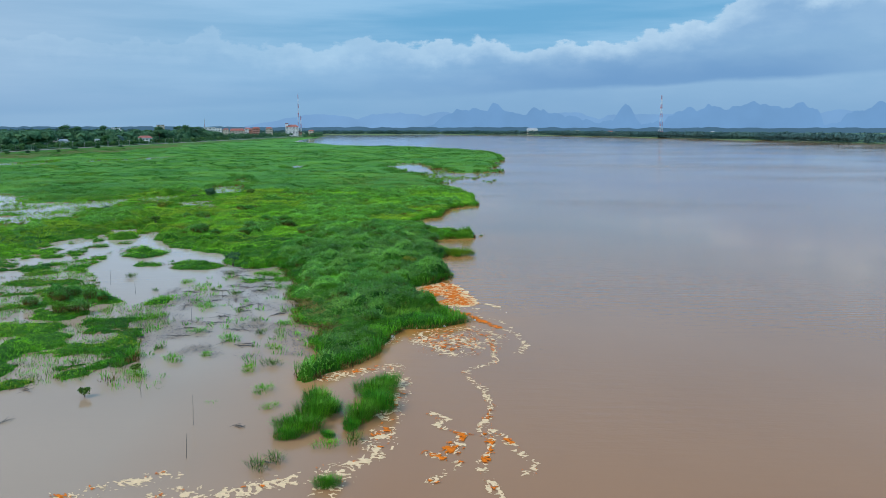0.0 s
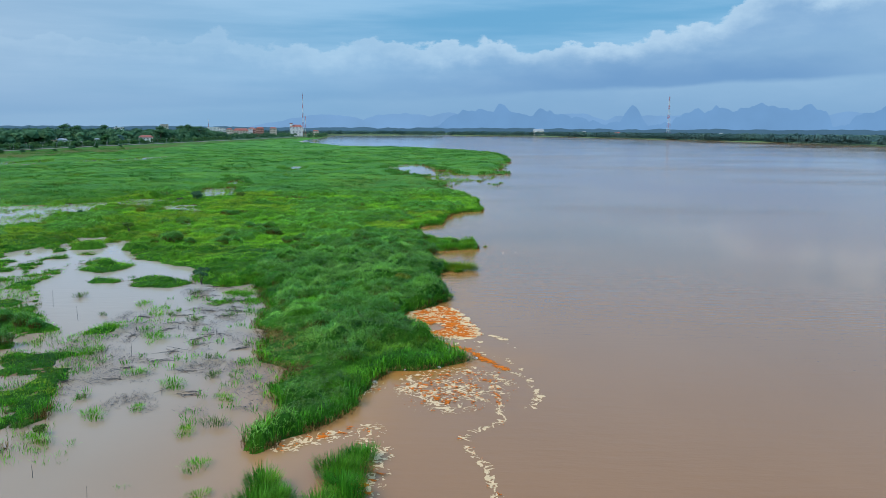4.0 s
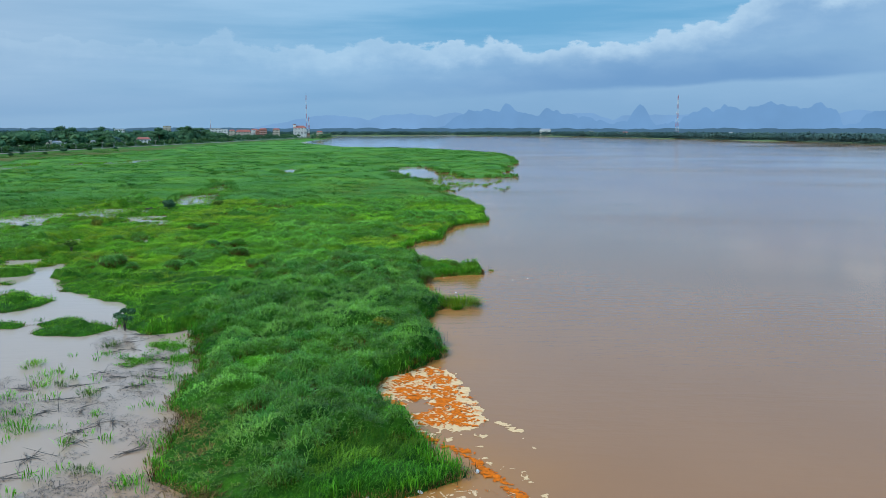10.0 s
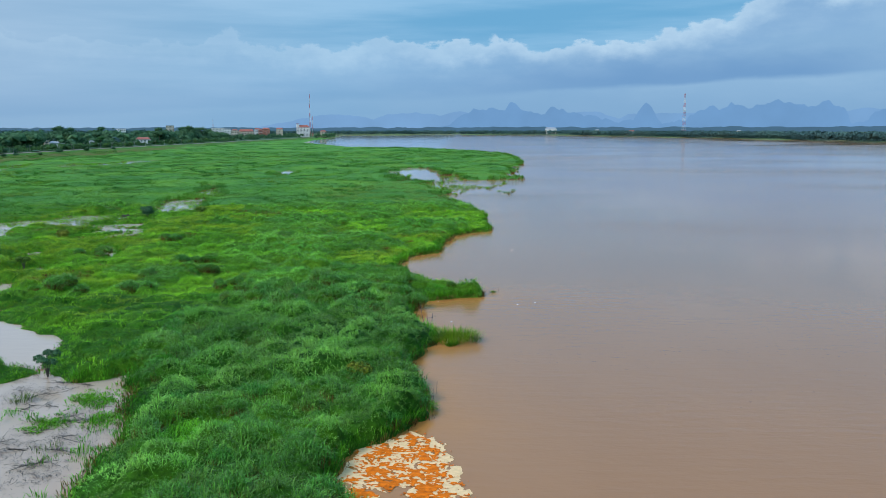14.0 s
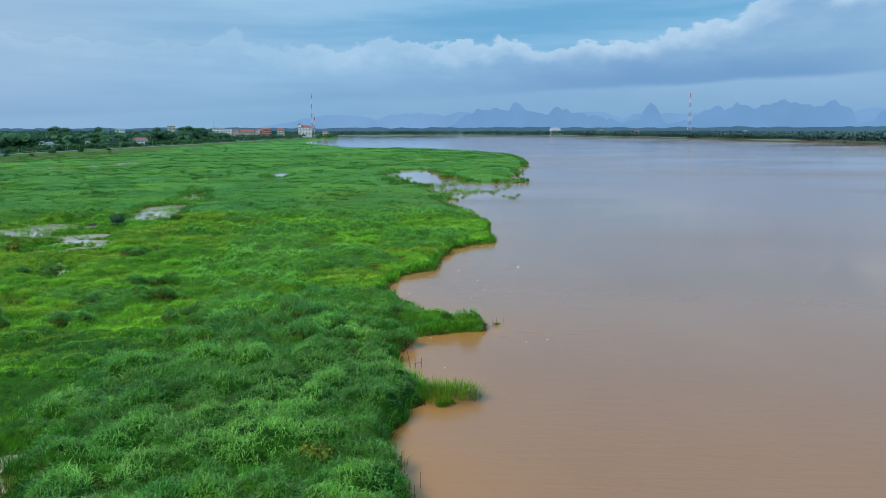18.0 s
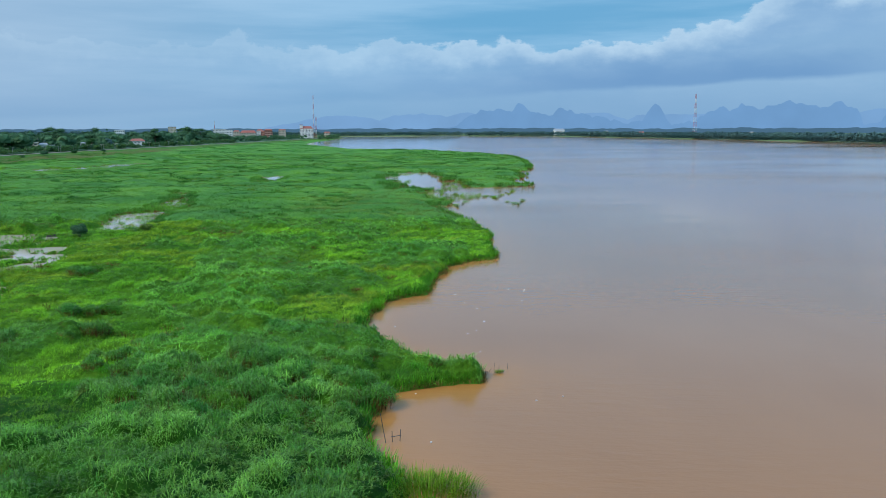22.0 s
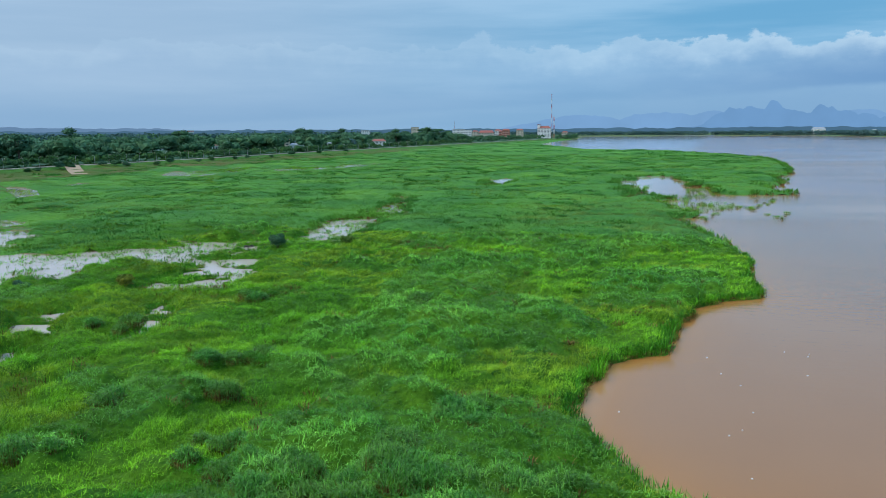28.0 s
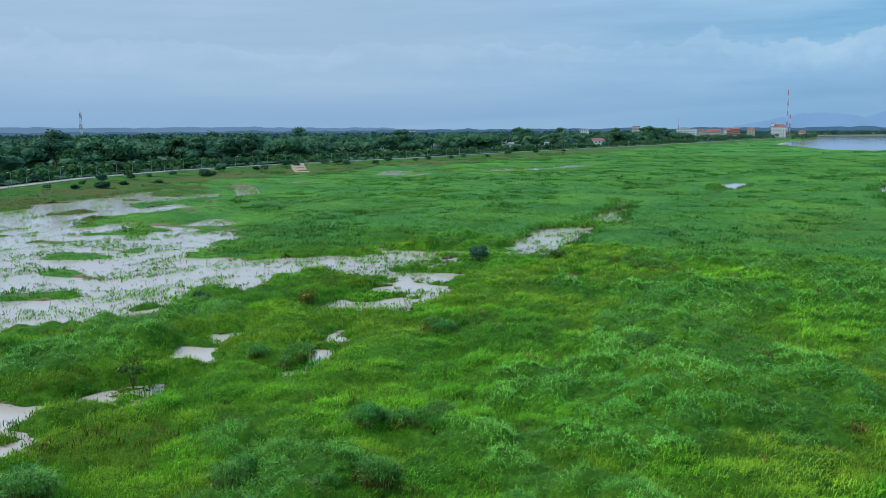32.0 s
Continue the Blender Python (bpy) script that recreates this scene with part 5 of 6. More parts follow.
tagged(mesh_object("bank_turf", np.stack([cx, cy, BASE[use] + 0.06 + 0.5 * vnoise(cx, cy, 4, 66)], 1), renum[keep], [SLOPETURF, BANKTURF], None, True, (along(MX.ravel()[keep[:, 0]], MY.ravel()[keep[:, 0]], ROAD) > 13 + 8 * vnoise(MX.ravel()[keep[:, 0]], MY.ravel()[keep[:, 0]], 14, 67)).astype(int)), "olive and brown turf on the embankment slope", "grass", kind="stuff")
n = 34000
bx, by = rng.uniform(-440, -215, n), rng.uniform(190, 1000, n)
bd = along(bx, by, ROAD)
ok = (bd > 5) & (bd < 70) & (by < 900)
bx, by, bd = bx[ok], by[ok], bd[ok]
bz = land_height(bx, by)
ok = (bz > 0.05) & (np.abs(along(bx, by, [(-397, 620), (-338, 559)])) > 8)
for nm, lab, mat, sel in (("slope_grass", "green grass on the upper embankment slope", FARGRASS, ok & (bd < 16)), ("bank_grass", "olive and straw-brown grass at the foot of the embankment", BROWNGRASS, ok & (bd >= 14))):
    blade_stuff(nm, lab, mat, [tufts(rng, bx[sel], by[sel], bz[sel], 9, rng.uniform(0.4, 0.9, sel.sum()), 0.15, 1.3, 0.35, 0.6)])


# ---- trees ----
def tree(seed, h, wide, mat, leaf=0.5, label="broad dark green tree behind the river road"):
    rr = np.random.default_rng(seed)
    top = holder("tree")
    bm = bmesh.new()
    lumps = []
    th = h * 0.45
    tube(bm, [(0, 0, -0.3), (0.1, 0, th * 0.5), (0, 0.1, th)], [0.028 * h, 0.022 * h, 0.016 * h], 7)
    for k in range(7):
        a, z, r = k * 2.4 + rr.uniform(0, 1), h * rr.uniform(0.48, 0.85), wide * rr.uniform(0.25, 0.62)
        e = (math.cos(a) * r, math.sin(a) * r, z)
        tube(bm, [(0, 0, th * rr.uniform(0.6, 1.0)), (e[0] * 0.5, e[1] * 0.5, (th + z) * 0.5), e], [0.014 * h, 0.009 * h, 0.003 * h], 5)
        lumps.append((*e, wide * rr.uniform(0.34, 0.5)))
    lumps.append((0, 0, h * 0.82, wide * 0.48))
    lumps += [(rr.uniform(-0.6, 0.6) * wide, rr.uniform(-0.6, 0.6) * wide, h * rr.uniform(0.35, 0.6), wide * 0.34) for _ in range(4)]
    part("trunk", bm, BARK, top)
    co, f = clump_crown(rr, lumps, leaf * 0.8, 30 / (wide / 5) ** 2, 0.8, 7)
    mesh_object("crown", co, f, mat, top)
    return tagged(top, label, "tree", "trees behind the river road")


LITELEAF = foliage("light_tree_leaf", (0.032, 0.090, 0.030), (0.046, 0.118, 0.034), (0.068, 0.150, 0.036), 0.05, 0.6, 0.2, 0.4)
trees = [tree(1, 14, 6.0, LEAF), tree(2, 17, 6.5, LEAF), tree(3, 11, 5.5, LEAF), tree(4, 13, 4.5, LITELEAF, label="lighter green tree behind the river road"), tree(5, 19, 7.5, LEAF), tree(6, 9, 4.5, LEAF)]
low = [tree(7, 5.0, 3.2, LITELEAF, 0.4, "bushy light green garden tree beside the road"), tree(8, 4.0, 2.8, LEAF, 0.4, "low dark green bush beside the road"), tree(9, 6.0, 3.5, LEAF, 0.45, "rounded green bush beside the road")]
rng = np.random.default_rng(5)
count = 0
HOUSES = [(-580, 975), (-597, 955), (-535, 1013), (-474, 1071), (-465, 1078), (-442, 1120), (-400, 1185)]


def road_spots(n, y0, y1, d0, d1, gap):
    out = []
    for _ in range(n * 14):
        y = y0 + (y1 - y0) * rng.uniform() ** 1.4
        x = np.interp(y, [p[1] for p in ROAD], [p[0] for p in ROAD]) - rng.uniform(d0, d1)
        ray_free = all(math.hypot(x - hx, y - hy) > 13 and not (abs((x + 4) / (y - 165) - (hx + 4) / (hy - 165)) < 0.010 and hy - 260 < y < hy and d0 > 20) for hx, hy in HOUSES)
        if ray_free and all((x - a) ** 2 + (y - b) ** 2 > gap * gap for a, b in out):
            out.append((float(x), float(y)))
        if len(out) >= n:
            break
    return out


for kinds_, spots, zr in ((low, road_spots(120, 255, 1200, 6.5, 40, 3.6), (0.6, 1.2)), (trees, road_spots(160, 262, 1700, 45, 220, 12.0), (0.85, 1.5))):
    for i, (x, y) in enumerate(spots):
        m = pose(x, y, ground_at(x, y) - 0.1, 0, 0, rng.uniform(0, 360))
        if i < len(kinds_):
            kinds_[i].matrix_basis = m
        else:
            copy_thing(kinds_[int(rng.integers(len(kinds_)))], m @ Matrix.Diagonal((1.3, 1.3, 1, 1)) @ Matrix.Scale(float(rng.uniform(*zr)), 4))
# bushes on the river side of the road
for i, (x, y, h) in enumerate([(-300, 330, 3.0), (-331, 385, 2.6), (-352, 428, 3.4), (-362, 452, 3.2), (-374, 490, 3.0), (-380, 530, 3.2), (-376, 556, 2.8), (-382, 600, 3.2), (-372, 640, 3.0), (-368, 668, 3.0), (-368, 720, 3.4), (-366, 770, 2.8), (-365, 830, 2.6), (-318, 352, 3.2), (-322, 405, 3.4), (-334, 426, 2.6), (-333, 445, 3.0), (-353, 493, 4.2), (-356, 500, 3.4), (-377, 564, 3.6), (-383, 590, 4.4), (-386, 602, 4.0), (-384, 632, 4.2), (-380, 640, 3.4), (-326, 395, 2.4), (-340, 450, 2.2), (-290, 318, 2.6), (-345, 412, 2.0), (-370, 470, 2.4), (-372, 690, 3.6), (-372, 745, 3.2), (-371, 800, 3.4), (-371, 880, 3.6), (-371, 940, 3.4), (-368, 1000, 3.6)]):
    copy_thing(low[i % 3], pose(x, y, ground_at(x, y) - 0.1, 0, 0, i * 40) @ Matrix.Diagonal((h / 3.4, h / 3.4, h / 5, 1)))


def woods(name, label, mat, spots, leaf, hs, count, core=5, wide=1.0):
    rr = np.random.default_rng(len(spots))
    cos = []
    for x, y, z in spots:
        h = rr.uniform(*hs)
        l = [(x + rr.uniform(-.4, .4) * wide * h * 0.6, y + rr.uniform(-.4, .4) * wide * h * 0.6, z + h * rr.uniform(0.45, 0.85 - 0.15 * (wide > 1)), wide * h * rr.uniform(0.25, 0.42)) for _ in range(3)] + [(x + rr.uniform(-.3, .3) * h, y, z + h * 0.12, h * 0.3)]
        cos.append(clump_crown(rr, l, leaf * h / 12, count / (wide * h * 0.33) ** 2 / 3, 1.0 if wide == 1 else 0.7, core)[0])
    co = np.concatenate(cos)
    return tagged(mesh_object(name, co, np.arange(len(co)).reshape(-1, 4), mat), label, "woods", kind="stuff")


back = (along(MX.ravel(), MY.ravel(), ROAD) < -5) & (MY.ravel() > 150) & (MY.ravel() < 2520) & (MX.ravel() > -2000)
keep = QUADS[back[QUADS].all(1)]
use = np.unique(keep)
renum[use] = np.arange(len(use))
cx, cy = MX.ravel()[use], MY.ravel()[use]
cz = BASE[use] + 0.2 + (0.4 + 1.6 * vnoise(cx, cy, 9, 61)) * np.clip((-5 - along(cx, cy, ROAD)) / 6, 0, 1)
tagged(mesh_object("undergrowth", np.stack([cx, cy, cz], 1), renum[keep], LEAF, None, False), "dark green scrub under the trees behind the road", "scrub", kind="stuff")
rng = np.random.default_rng(6)
def wood_spots(n, f, free=False):
    out = []
    while len(out) < n:
        x, y, z = f()
        if free or all(not (abs((x + 4) / max(1.0, y - 165) - (hx + 4) / (hy - 165)) < 0.010 and hy - 260 < y < hy + 10) for hx, hy in HOUSES):
            out.append((x, y, z))
    return out


def left_back():
    y = 230 + 2100 * rng.uniform() ** 1.3
    return np.interp(y, [p[1] for p in ROAD], [p[0] for p in ROAD]) - 90 - 1100 * rng.uniform() ** 1.5, y, 2.5 - 10 * (y > 1350)


def left_town():
    y = rng.uniform(1100, 2250)
    return np.interp(y, [p[1] for p in ROAD], [p[0] for p in ROAD]) - rng.uniform(10, 130), y, 2.0


woods("woods", "dark green woods and gardens behind the river road", LEAF, wood_spots(900, left_back), 0.85, (11, 22), 60, 5, 1.4)
def roadside():
    y = 240 + 1300 * rng.uniform() ** 1.3
    return np.interp(y, [p[1] for p in ROAD], [p[0] for p in ROAD]) - 5.8 - 50 * rng.uniform() ** 1.4, y, 2.8


woods("roadside_scrub", "dense green scrub and banana plants beside the road", LITELEAF, wood_spots(1600, roadside, True), 0.7, (1.8, 6.5), 34)


def wood_edge():
    y = 240 + 1400 * rng.uniform() ** 1.3
    return np.interp(y, [p[1] for p in ROAD], [p[0] for p in ROAD]) - rng.uniform(45, 150), y, 2.5


woods("wood_edge", "dense dark green trees behind the roadside scrub", LEAF, wood_spots(520, wood_edge), 0.55, (10, 21), 150, 5, 1.4)
def horizon_woods():
    a, r = math.radians(rng.uniform(-74, -19.5)), rng.uniform(1150, 4250)
    return r * math.sin(a), r * math.cos(a), 2.5


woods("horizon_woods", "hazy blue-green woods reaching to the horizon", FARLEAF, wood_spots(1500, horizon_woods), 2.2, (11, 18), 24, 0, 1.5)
woods("town_trees", "dark trees along the town's river front", LEAF, wood_spots(420, left_town) + [(float(np.interp(v, [2080, 2530], [-306, -336]) - rng.uniform(2, 28)), v, 1.0) for v in np.linspace(2085, 2500, 60)], 1.0, (5, 11), 48)


def far_line(y0, y1, d0, d1):
    def f():
        t = rng.uniform()
        i = int(rng.choice([1, 2, 3, 4, 5, 6, 7], p=[0.12, 0.2, 0.2, 0.18, 0.12, 0.1, 0.08]))
        (ax, ay), (bx, by) = FAR_BANK[i], FAR_BANK[i + 1]
        l = math.hypot(bx - ax, by - ay)
        d = rng.uniform(d0, d1)
        return ax + (bx - ax) * t + d * (by - ay) / l, ay + (by - ay) * t - d * (bx - ax) / l, 1.5
    return f


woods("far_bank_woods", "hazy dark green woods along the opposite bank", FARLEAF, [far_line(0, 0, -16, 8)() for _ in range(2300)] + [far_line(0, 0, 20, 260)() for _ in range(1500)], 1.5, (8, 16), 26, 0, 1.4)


# ---- buildings ----
def facing(x, y):
    """The turn by which a front looks at the river marsh."""
    return math.degrees(math.atan2(165 - y, -4 - x)) + 90


def building(x, y, width, depth, z0, z1, floors, bays, wall, roof, label, pitched=True, kind="building", turn=None):
    top = holder(kind, pose(x, y, z0, 0, 0, facing(x, y) if turn is None else turn))
    h = z1 - z0
    hr = min(0.28 * h, width * 0.18) if pitched else 0.5
    hw = h - hr
    part("wall", box(bmesh.new(), -width / 2, width / 2, 0, depth, -2.5, hw), wall, top)
    bm = bmesh.new()
    e = 0.5
    if pitched:
        a = [bm.verts.new(c) for c in ((-width / 2 - e, -e, hw), (width / 2 + e, -e, hw), (width / 2 + e, depth + e, hw), (-width / 2 - e, depth + e, hw), (-width / 2 + depth * 0.3, depth / 2, h), (width / 2 - depth * 0.3, depth / 2, h))]
        for f in ((0, 1, 5, 4), (1, 2, 5), (2, 3, 4, 5), (3, 0, 4), (3, 2, 1, 0)):
            bm.faces.new([a[i] for i in f])
    else:
        box(bm, -width / 2 - 0.2, width / 2 + 0.2, -0.2, depth + 0.2, hw, h)
    part("roof", bm, roof, top)
    fh, bw = hw / floors, width / bays
    pane = None
    for f in range(floors):
        for b in range(bays):
            cx, cz = -width / 2 + (b + 0.5) * bw, f * fh + 0.3 * fh
            if pane is None:
                pane = part("window", box(bmesh.new(), -bw * 0.22, bw * 0.22, -0.08, 0.1, 0, fh * 0.42), GLASS, top)
                me = pane.data
                pane.location = (cx, 0, cz)
            else:
                o = new("window", me)
                o.parent, o.location = top, (cx, 0, cz)
        bm = box(bmesh.new(), -width / 2 - 0.25, width / 2 + 0.25, -0.35, -0.002, f * fh - 0.15, f * fh + 0.15)
        part("floor_band", bm, WHITE, top)
    return tagged(top, label, "building")


building(-366, 2140, 31, 18, 5, 32, 7, 9, WHITE, ROOFRED, "tall white riverside hotel with rows of windows and red roof", kind="hotel")
part("stair_tower", box(bmesh.new(), -15.5, -9, 2, 10, 20, 29.2), WHITE, bpy.data.objects["hotel"])
part("tower_cap", box(bmesh.new(), -16.1, -8.4, 1.4, 10.6, 29.2, 30.4), ROOFRED, bpy.data.objects["hotel"])
TOWN = [
    (-529, 1991, 27, 12, 8, 25.3, 4, 9, WHITE, ROOFGREY, "long white four-storey apartment block above the trees", False),
    (-526, 2050, 20, 12, 8, 24.0, 4, 6, WHITE, ROOFGREY, "pale grey block of flats behind riverside trees", False),
    (-494, 2001, 14, 10, 6, 22.7, 4, 4, CREAM, ROOFRED, "narrow tan house with a red roof", True),
    (-458, 1959, 33, 12, 5, 22.6, 4, 10, CREAM, ROOFRED, "wide tan four-storey building with a reddish roof", True),
    (-457, 2062, 15, 10, 8, 24.6, 4, 5, WHITE, ROOFRED, "white town house with a red roof", True),
    (-428, 2018, 17, 10, 5, 25.7, 4, 5, BRICKRED, ROOFRED, "terracotta-red four-storey building near the river", True),
    (-409, 2073, 16, 10, 5, 25.5, 4, 5, CREAM, ROOFRED, "tan and red town building beside the river", True),
    (-444, 2040, 12, 10, 5, 22.0, 3, 4, BRICKRED, ROOFRED, "small red-walled town building", True),
    (-330, 2215, 15, 9, 3, 19, 3, 4, CREAM, ROOFRED, "low tan building among trees on the river point", True),
    (-647, 1739, 18, 12, 8, 24.5, 3, 5, WHITE, ROOFGREY, "white and blue hall among the trees", False),
    (-434, 1392, 15, 9, 3, 13.5, 2, 4, WHITE, ROOFGREY, "white two-storey house among riverside trees", True),
    (-783, 2435, 21, 14, 8, 32.3, 6, 6, CREAM, ROOFGREY, "tall tan block far behind the town", False),
    (-580, 971, 24, 12, 3, 15.6, 2, 6, WHITE, ROOFGREY, "large white villa with a blue-grey hipped roof", True),
    (-597, 952, 6, 8, 3, 14, 2, 1, WHITE, ROOFGREY, "small white gabled house among trees", True),
    (-535, 1013, 6, 6, 3, 9.6, 1, 2, WHITE, ROOFRED, "small white house with a red roof", True),
    (-474, 1071, 6, 6, 3, 15.6, 3, 1, CREAM, ROOFRED, "narrow yellow house by the road", True),
    (-465, 1078, 17, 8, 3, 10.3, 1, 4, WHITE, ROOFGREY, "low white shed with a pale roof", True),
    (-442, 1120, 6, 6, 3, 10.3, 2, 2, WHITE, ROOFGREY, "small white house beside the road", True),
    (-400, 1178, 18, 10, 3, 13.8, 2, 4, WHITE, ROOFRED, "white riverside house with a wide red roof", True),
    (-455, 1240, 12, 8, 3, 11.5, 2, 3, CREAM, ROOFGREY, "tan house among trees by the road", True),
    (325, 3107, 40, 14, 2, 25.3, 3, 9, WHITE, ROOFGREY, "long white building on the opposite bank", True),
    (474, 3037, 16, 10, 2, 18, 2, 4, WHITE, ROOFGREY, "small white building on the opposite bank", True),
    (538, 2771, 20, 10, 2, 16, 2, 5, WHITE, ROOFRED, "white house on the opposite bank", True),
    (495, 2790, 18, 10, 2, 14, 2, 4, BRICKRED, ROOFRED, "red-roofed house above the landing on the opposite bank", True),
    (721, 2310, 12, 9, 2, 17, 2, 3, CREAM, ROOFGREY, "tan house among trees on the opposite bank", True),
    (690, 1985, 9, 8, 2, 11, 1, 2, WHITE, ROOFGREY, "small pale house on the opposite bank", True),
]
for row in TOWN:
    building(*row)
slip = mesh_object("boat_landing", np.array([(440, 2690, -0.3), (500, 2655, -0.3), (525, 2720, 5), (465, 2755, 5), (440, 2690, -2), (500, 2655, -2), (525, 2720, -2), (465, 2755, -2)], float),
                   np.array([(0, 1, 2, 3), (1, 0, 4, 5), (2, 1, 5, 6), (3, 2, 6, 7), (0, 3, 7, 4)]), EARTH)
tagged(slip, "bare reddish boat landing on the opposite bank", "landing", kind="structure")


# ---- lattice masts ----
def mast(x, y, z0, z1, base, tip, label, sections=8):
    top = holder("radio_mast", pose(x, y, z0, 0, 0, 30))
    h = z1 - z0
    half = lambda t: base / 2 + (tip - base) / 2 * t
    for s in range(sections):
        t0, t1 = s / sections, (s + 1) / sections
        bm = bmesh.new()
        r = 0.06 + 0.018 * base
        c0 = [Vector((sx * half(t0), sy * half(t0), t0 * h)) for sx, sy in ((1, 1), (-1, 1), (-1, -1), (1, -1))]
        c1 = [Vector((sx * half(t1), sy * half(t1), t1 * h)) for sx, sy in ((1, 1), (-1, 1), (-1, -1), (1, -1))]
        for k in range(4):
            tube(bm, [c0[k], c1[k]], [r, r], 4)
            tube(bm, [c0[k], c1[(k + 1) % 4]], [r * 0.6, r * 0.6], 4)
            tube(bm, [c0[(k + 1) % 4], c1[k]], [r * 0.6, r * 0.6], 4)
            tube(bm, [c1[k], c1[(k + 1) % 4]], [r * 0.6, r * 0.6], 4)
        part("lattice_section", bm, (TOWERRED, TOWERWHITE)[s % 2], top, ("red painted section", "white painted section")[s % 2])
    bm = bmesh.new()
    tube(bm, [(0, 0, h), (0, 0, h * 1.06)], [0.2, 0.1], 5)
    part("antenna", bm, STEEL, top)
    for k in range(3):
        part("panel_antenna", box(bmesh.new(), tip * 0.5, tip * 0.5 + 0.4, -0.3, 0.3, h * (0.9 - 0.05 * k), h * (0.9 - 0.05 * k) + 2.2), TOWERWHITE, top)
    return tagged(top, label, "radio mast")


mast(-357, 2185, 4, 106, 3.0, 0.8, "tall thin red and white radio mast beside the hotel", 9)
mast(-349, 2172, 4, 53, 2.6, 1.6, "shorter red and white lattice mast beside the hotel", 5)
mast(690, 2736, 3, 126, 9.0, 1.6, "tall red and white lattice tower on the opposite bank", 9)
mast(-894, 812, 3, 48, 3.4, 1.8, "red and white telephone mast behind the woods", 7)
mast(-544, 2008, 6, 43, 1.0, 0.6, "thin dark radio pole above the town roofs", 4)

# advertising board on a roof behind the trees
sign = holder("billboard", pose(-831, 1417, 3, 0, 0, facing(-831, 1417)))
part("board", box(bmesh.new(), -5.5, 5.5, 0, 0.5, 19.5, 24), TOWERWHITE, sign)
part("stripe", box(bmesh.new(), -5.2, 5.2, -0.06, -0.004, 21.4, 22.4), TOWERRED, sign, "red stripe")
for sx in (-4, 4):
    part("post", box(bmesh.new(), sx - 0.3, sx + 0.3, 0.1, 0.5, 0, 19.5), STEEL, sign)
tagged(sign, "white and red advertising board above the trees", "billboard")

# long narrow boat off the grassy point
boat = holder("longtail_boat", pose(-12, 1109, 0, 0, 0, 80))
bm = bmesh.new()
prof = [(-6, 0.15, 0.5), (-4, 0.7, 0.25), (0, 0.85, 0.2), (4, 0.6, 0.3), (6.5, 0.08, 0.9)]
rings = []
for x, w, z in prof:
    rings.append([bm.verts.new(c) for c in ((x, -w, z + 0.35), (x, -w * 0.6, z - 0.35), (x, w * 0.6, z - 0.35), (x, w, z + 0.35))])
for r, q in zip(rings, rings[1:]):
    for k in range(3):
        bm.faces.new((r[k], q[k], q[k + 1], r[k + 1]))
part("hull", bm, TWIG, boat)
part("canopy", box(bmesh.new(), -1.5, 2.0, -0.8, 0.8, 1.7, 1.8), ROOFGREY, boat)
for sx in (-1.4, 1.9):
    for sy in (-0.75, 0.75):
        part("post", box(bmesh.new(), sx - 0.04, sx + 0.04, sy - 0.04, sy + 0.04, 0.4, 1.7), STEEL, boat)
tagged(boat, "dark wooden longtail boat with a small canopy", "boat")


# ---- distance: karst ridges and far woods on the horizon, glowing in haze colours ----
def glow_backdrop(name, colour):
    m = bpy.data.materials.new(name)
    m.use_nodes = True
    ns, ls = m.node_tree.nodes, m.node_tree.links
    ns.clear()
    # self-lit surface, with the haze put into the emitted colour
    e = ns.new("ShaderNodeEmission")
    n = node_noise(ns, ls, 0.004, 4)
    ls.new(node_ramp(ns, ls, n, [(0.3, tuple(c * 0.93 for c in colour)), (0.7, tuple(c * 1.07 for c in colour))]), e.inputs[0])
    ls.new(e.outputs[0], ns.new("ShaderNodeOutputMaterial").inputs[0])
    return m


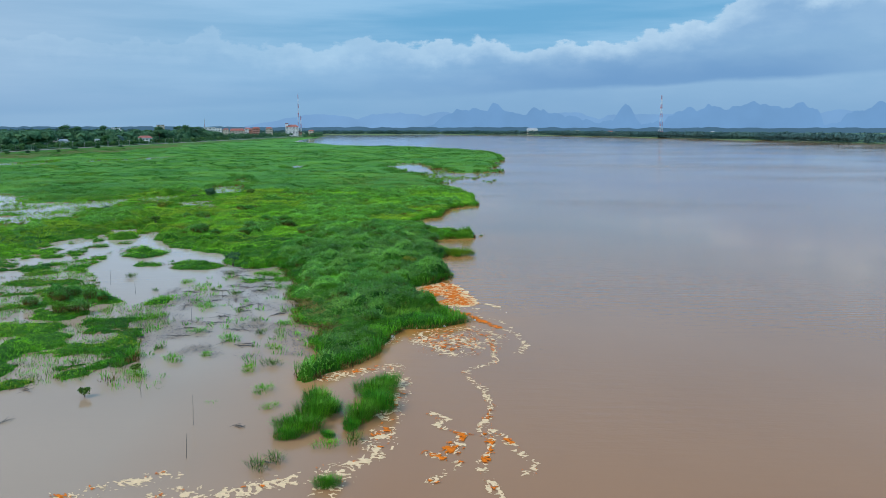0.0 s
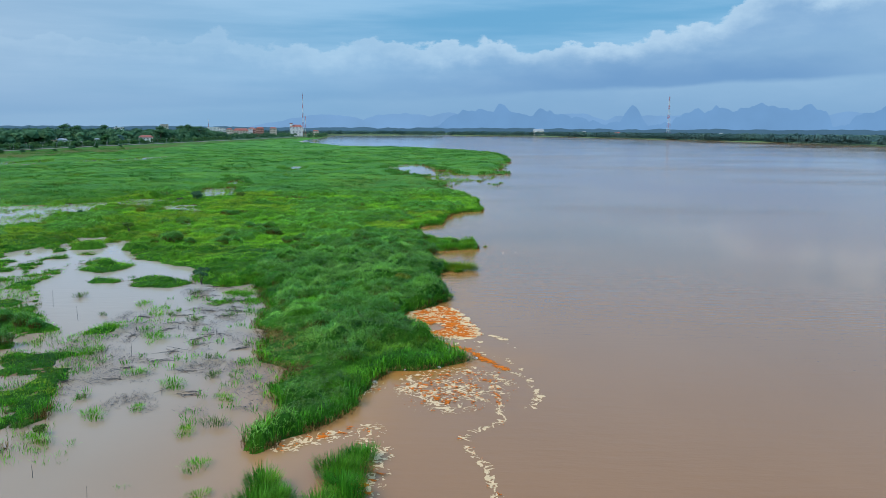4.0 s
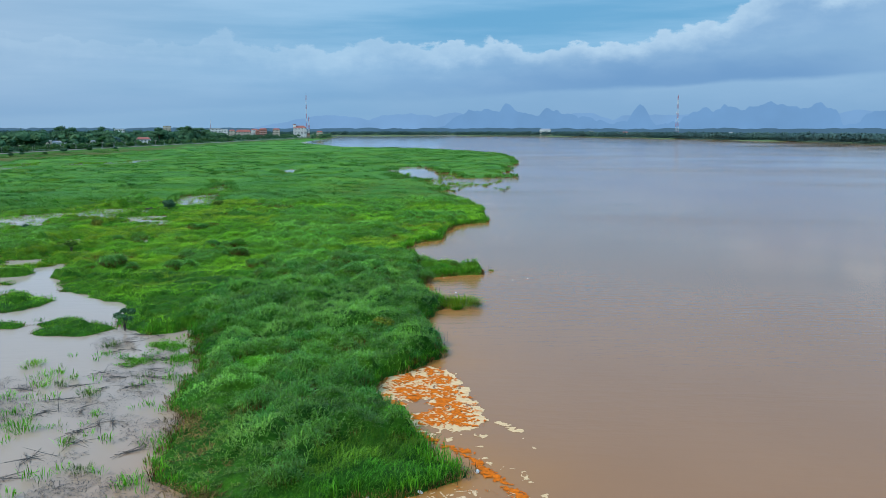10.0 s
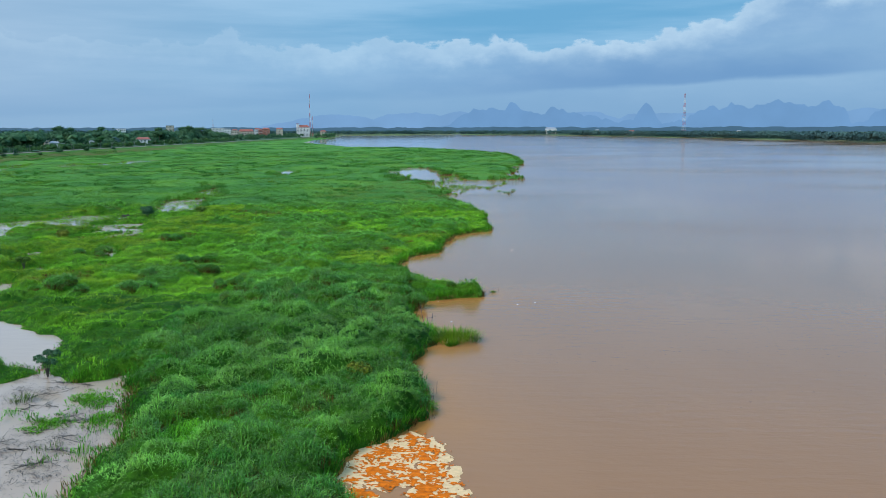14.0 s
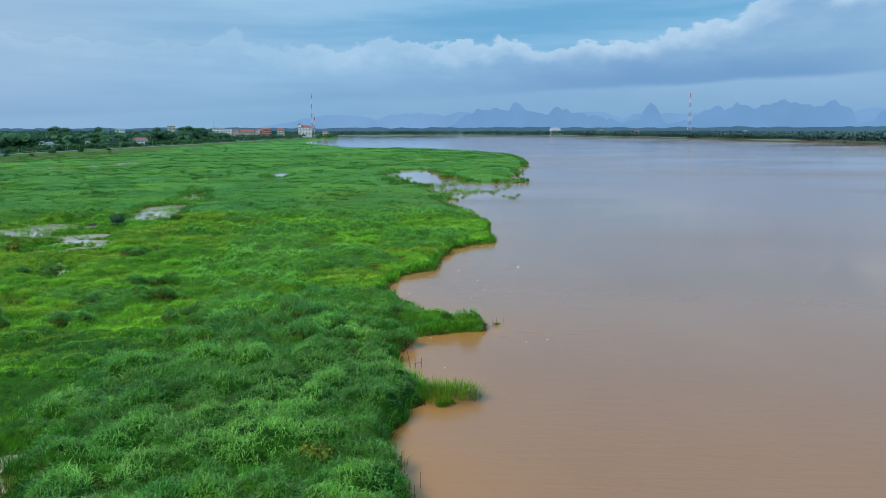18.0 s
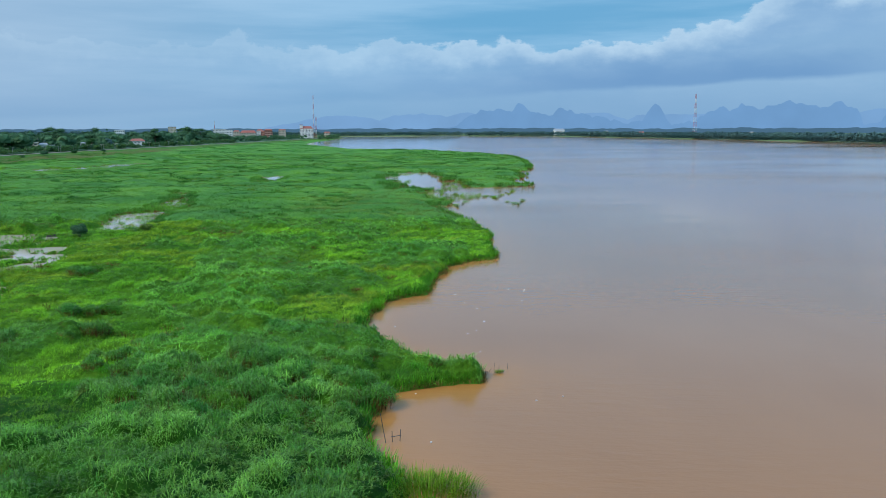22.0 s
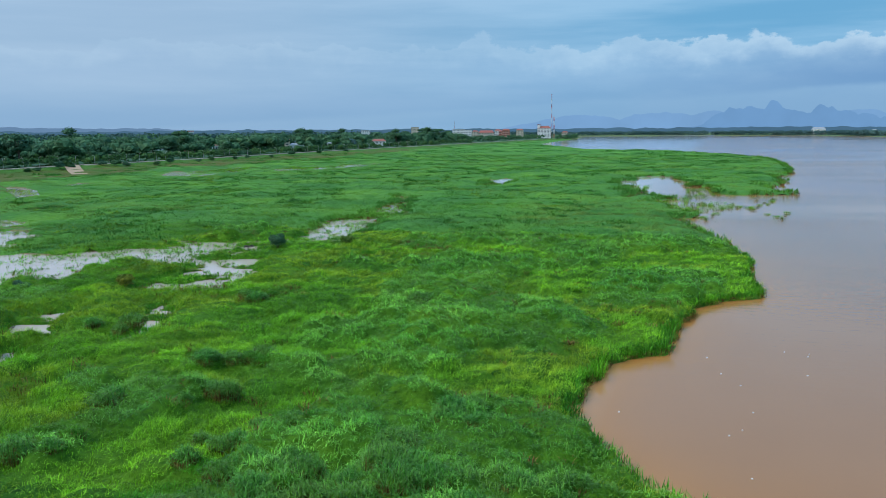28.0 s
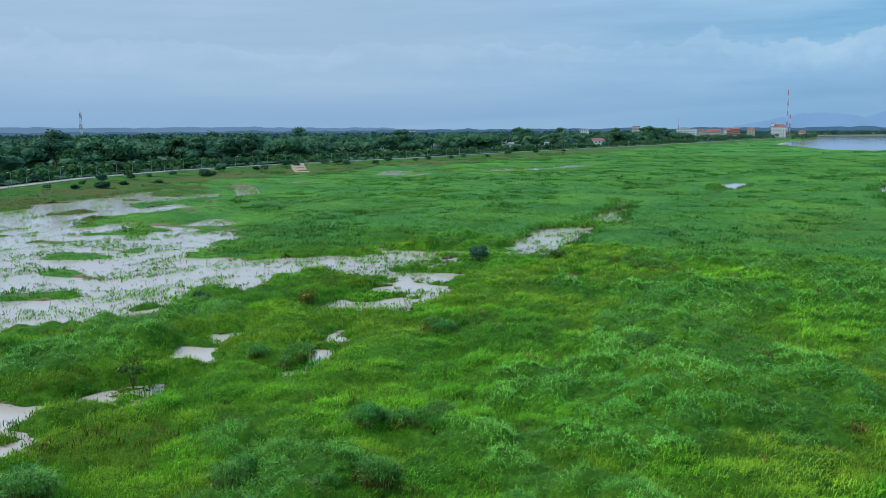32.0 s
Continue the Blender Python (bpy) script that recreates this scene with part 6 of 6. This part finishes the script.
def ridge(name, label, radius, az0, az1, base, bumps, rough, seed, mat):
    """A range on the horizon: karst humps of (azimuth, height over the eye in degrees, half-width), joined by a low crest."""
    a = np.arange(az0, az1, 0.06)
    h = np.full(a.shape, base)
    for c, top, w in bumps:
        h = np.maximum(h, base + (top - base) * np.clip(1 - (np.abs(a - c + 0.25 * w * (vnoise(a, 0 * a + c, 0.8, 3) - 0.5)) / w) ** (1.5 if w < 3 else 5.0), 0, 1) ** 0.8)
    h = h + 0.5 * rough * (vnoise(a, a * 0 + seed, 0.35, seed) - 0.5) + rough * (fbm(a * 10, a * 0 + seed, 9.0, seed, 5) - 0.5) * 3
    h = h * np.clip((a - az0) / 3, 0, 1) * np.clip((az1 - a) / 3, 0, 1)
    z = 25 + radius * np.tan(np.radians(np.maximum(h, -0.1)))
    x, y = radius * np.sin(np.radians(a)), radius * np.cos(np.radians(a))
    n = len(a)
    co = np.concatenate([np.stack([x, y, np.full(n, -3.0)], 1), np.stack([x * 1.001, y * 1.001, z], 1), np.stack([x * 1.04, y * 1.04, np.full(n, -3.0)], 1)])
    i = np.arange(n - 1)
    f = np.concatenate([np.stack([i, i + 1, n + i + 1, n + i], 1), np.stack([n + i, n + i + 1, 2 * n + i + 1, 2 * n + i], 1)])
    return tagged(mesh_object(name, co, f, mat), label, "mountains", kind="structure")


ridge("backdrop_ridge_far", "pale blue hazy limestone ridge on the horizon", 4600, -13, 34, 0.55, [(-8, 0.85, 2.5), (-3, 0.95, 2.5), (0, 1.1, 1.5), (8.0, 1.0, 2.0), (14, 0.9, 4), (24.5, 1.1, 2), (30, 1.3, 3)], 0.10, 3, glow_backdrop("far_haze_glow", (0.190, 0.365, 0.630)))
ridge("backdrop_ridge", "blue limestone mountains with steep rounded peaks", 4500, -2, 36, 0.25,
      [(4.2, 1.12, 4.8), (18.8, 1.28, 5.0), (30, 1.3, 5.5), (3.5, 1.6, 0.8), (6.0, 1.36, 1.0), (1.0, 1.22, 1.2), (8.4, 0.95, 1.4), (12.05, 1.44, 0.95), (15.9, 1.6, 1.0), (17.0, 1.48, 0.6), (19.7, 1.52, 0.7), (22.3, 1.56, 1.1), (26.8, 1.5, 1.2), (31, 1.65, 2.0)], 0.27, 9, glow_backdrop("haze_blue_glow", (0.160, 0.328, 0.588)))
ridge("backdrop_hills", "low blue wooded hills along the horizon", 4650, -75, -31, 0.12, [(-62, 0.35, 9), (-48, 0.28, 8), (-38, 0.20, 5)], 0.05, 5, glow_backdrop("hill_haze_glow", (0.130, 0.235, 0.390)))
ridge("backdrop_far_woods", "dark blue-green belt of distant woods", 4350, -80, 60, 0.02, [], 0.07, 7, glow_backdrop("wood_haze_glow", (0.068, 0.150, 0.240)))
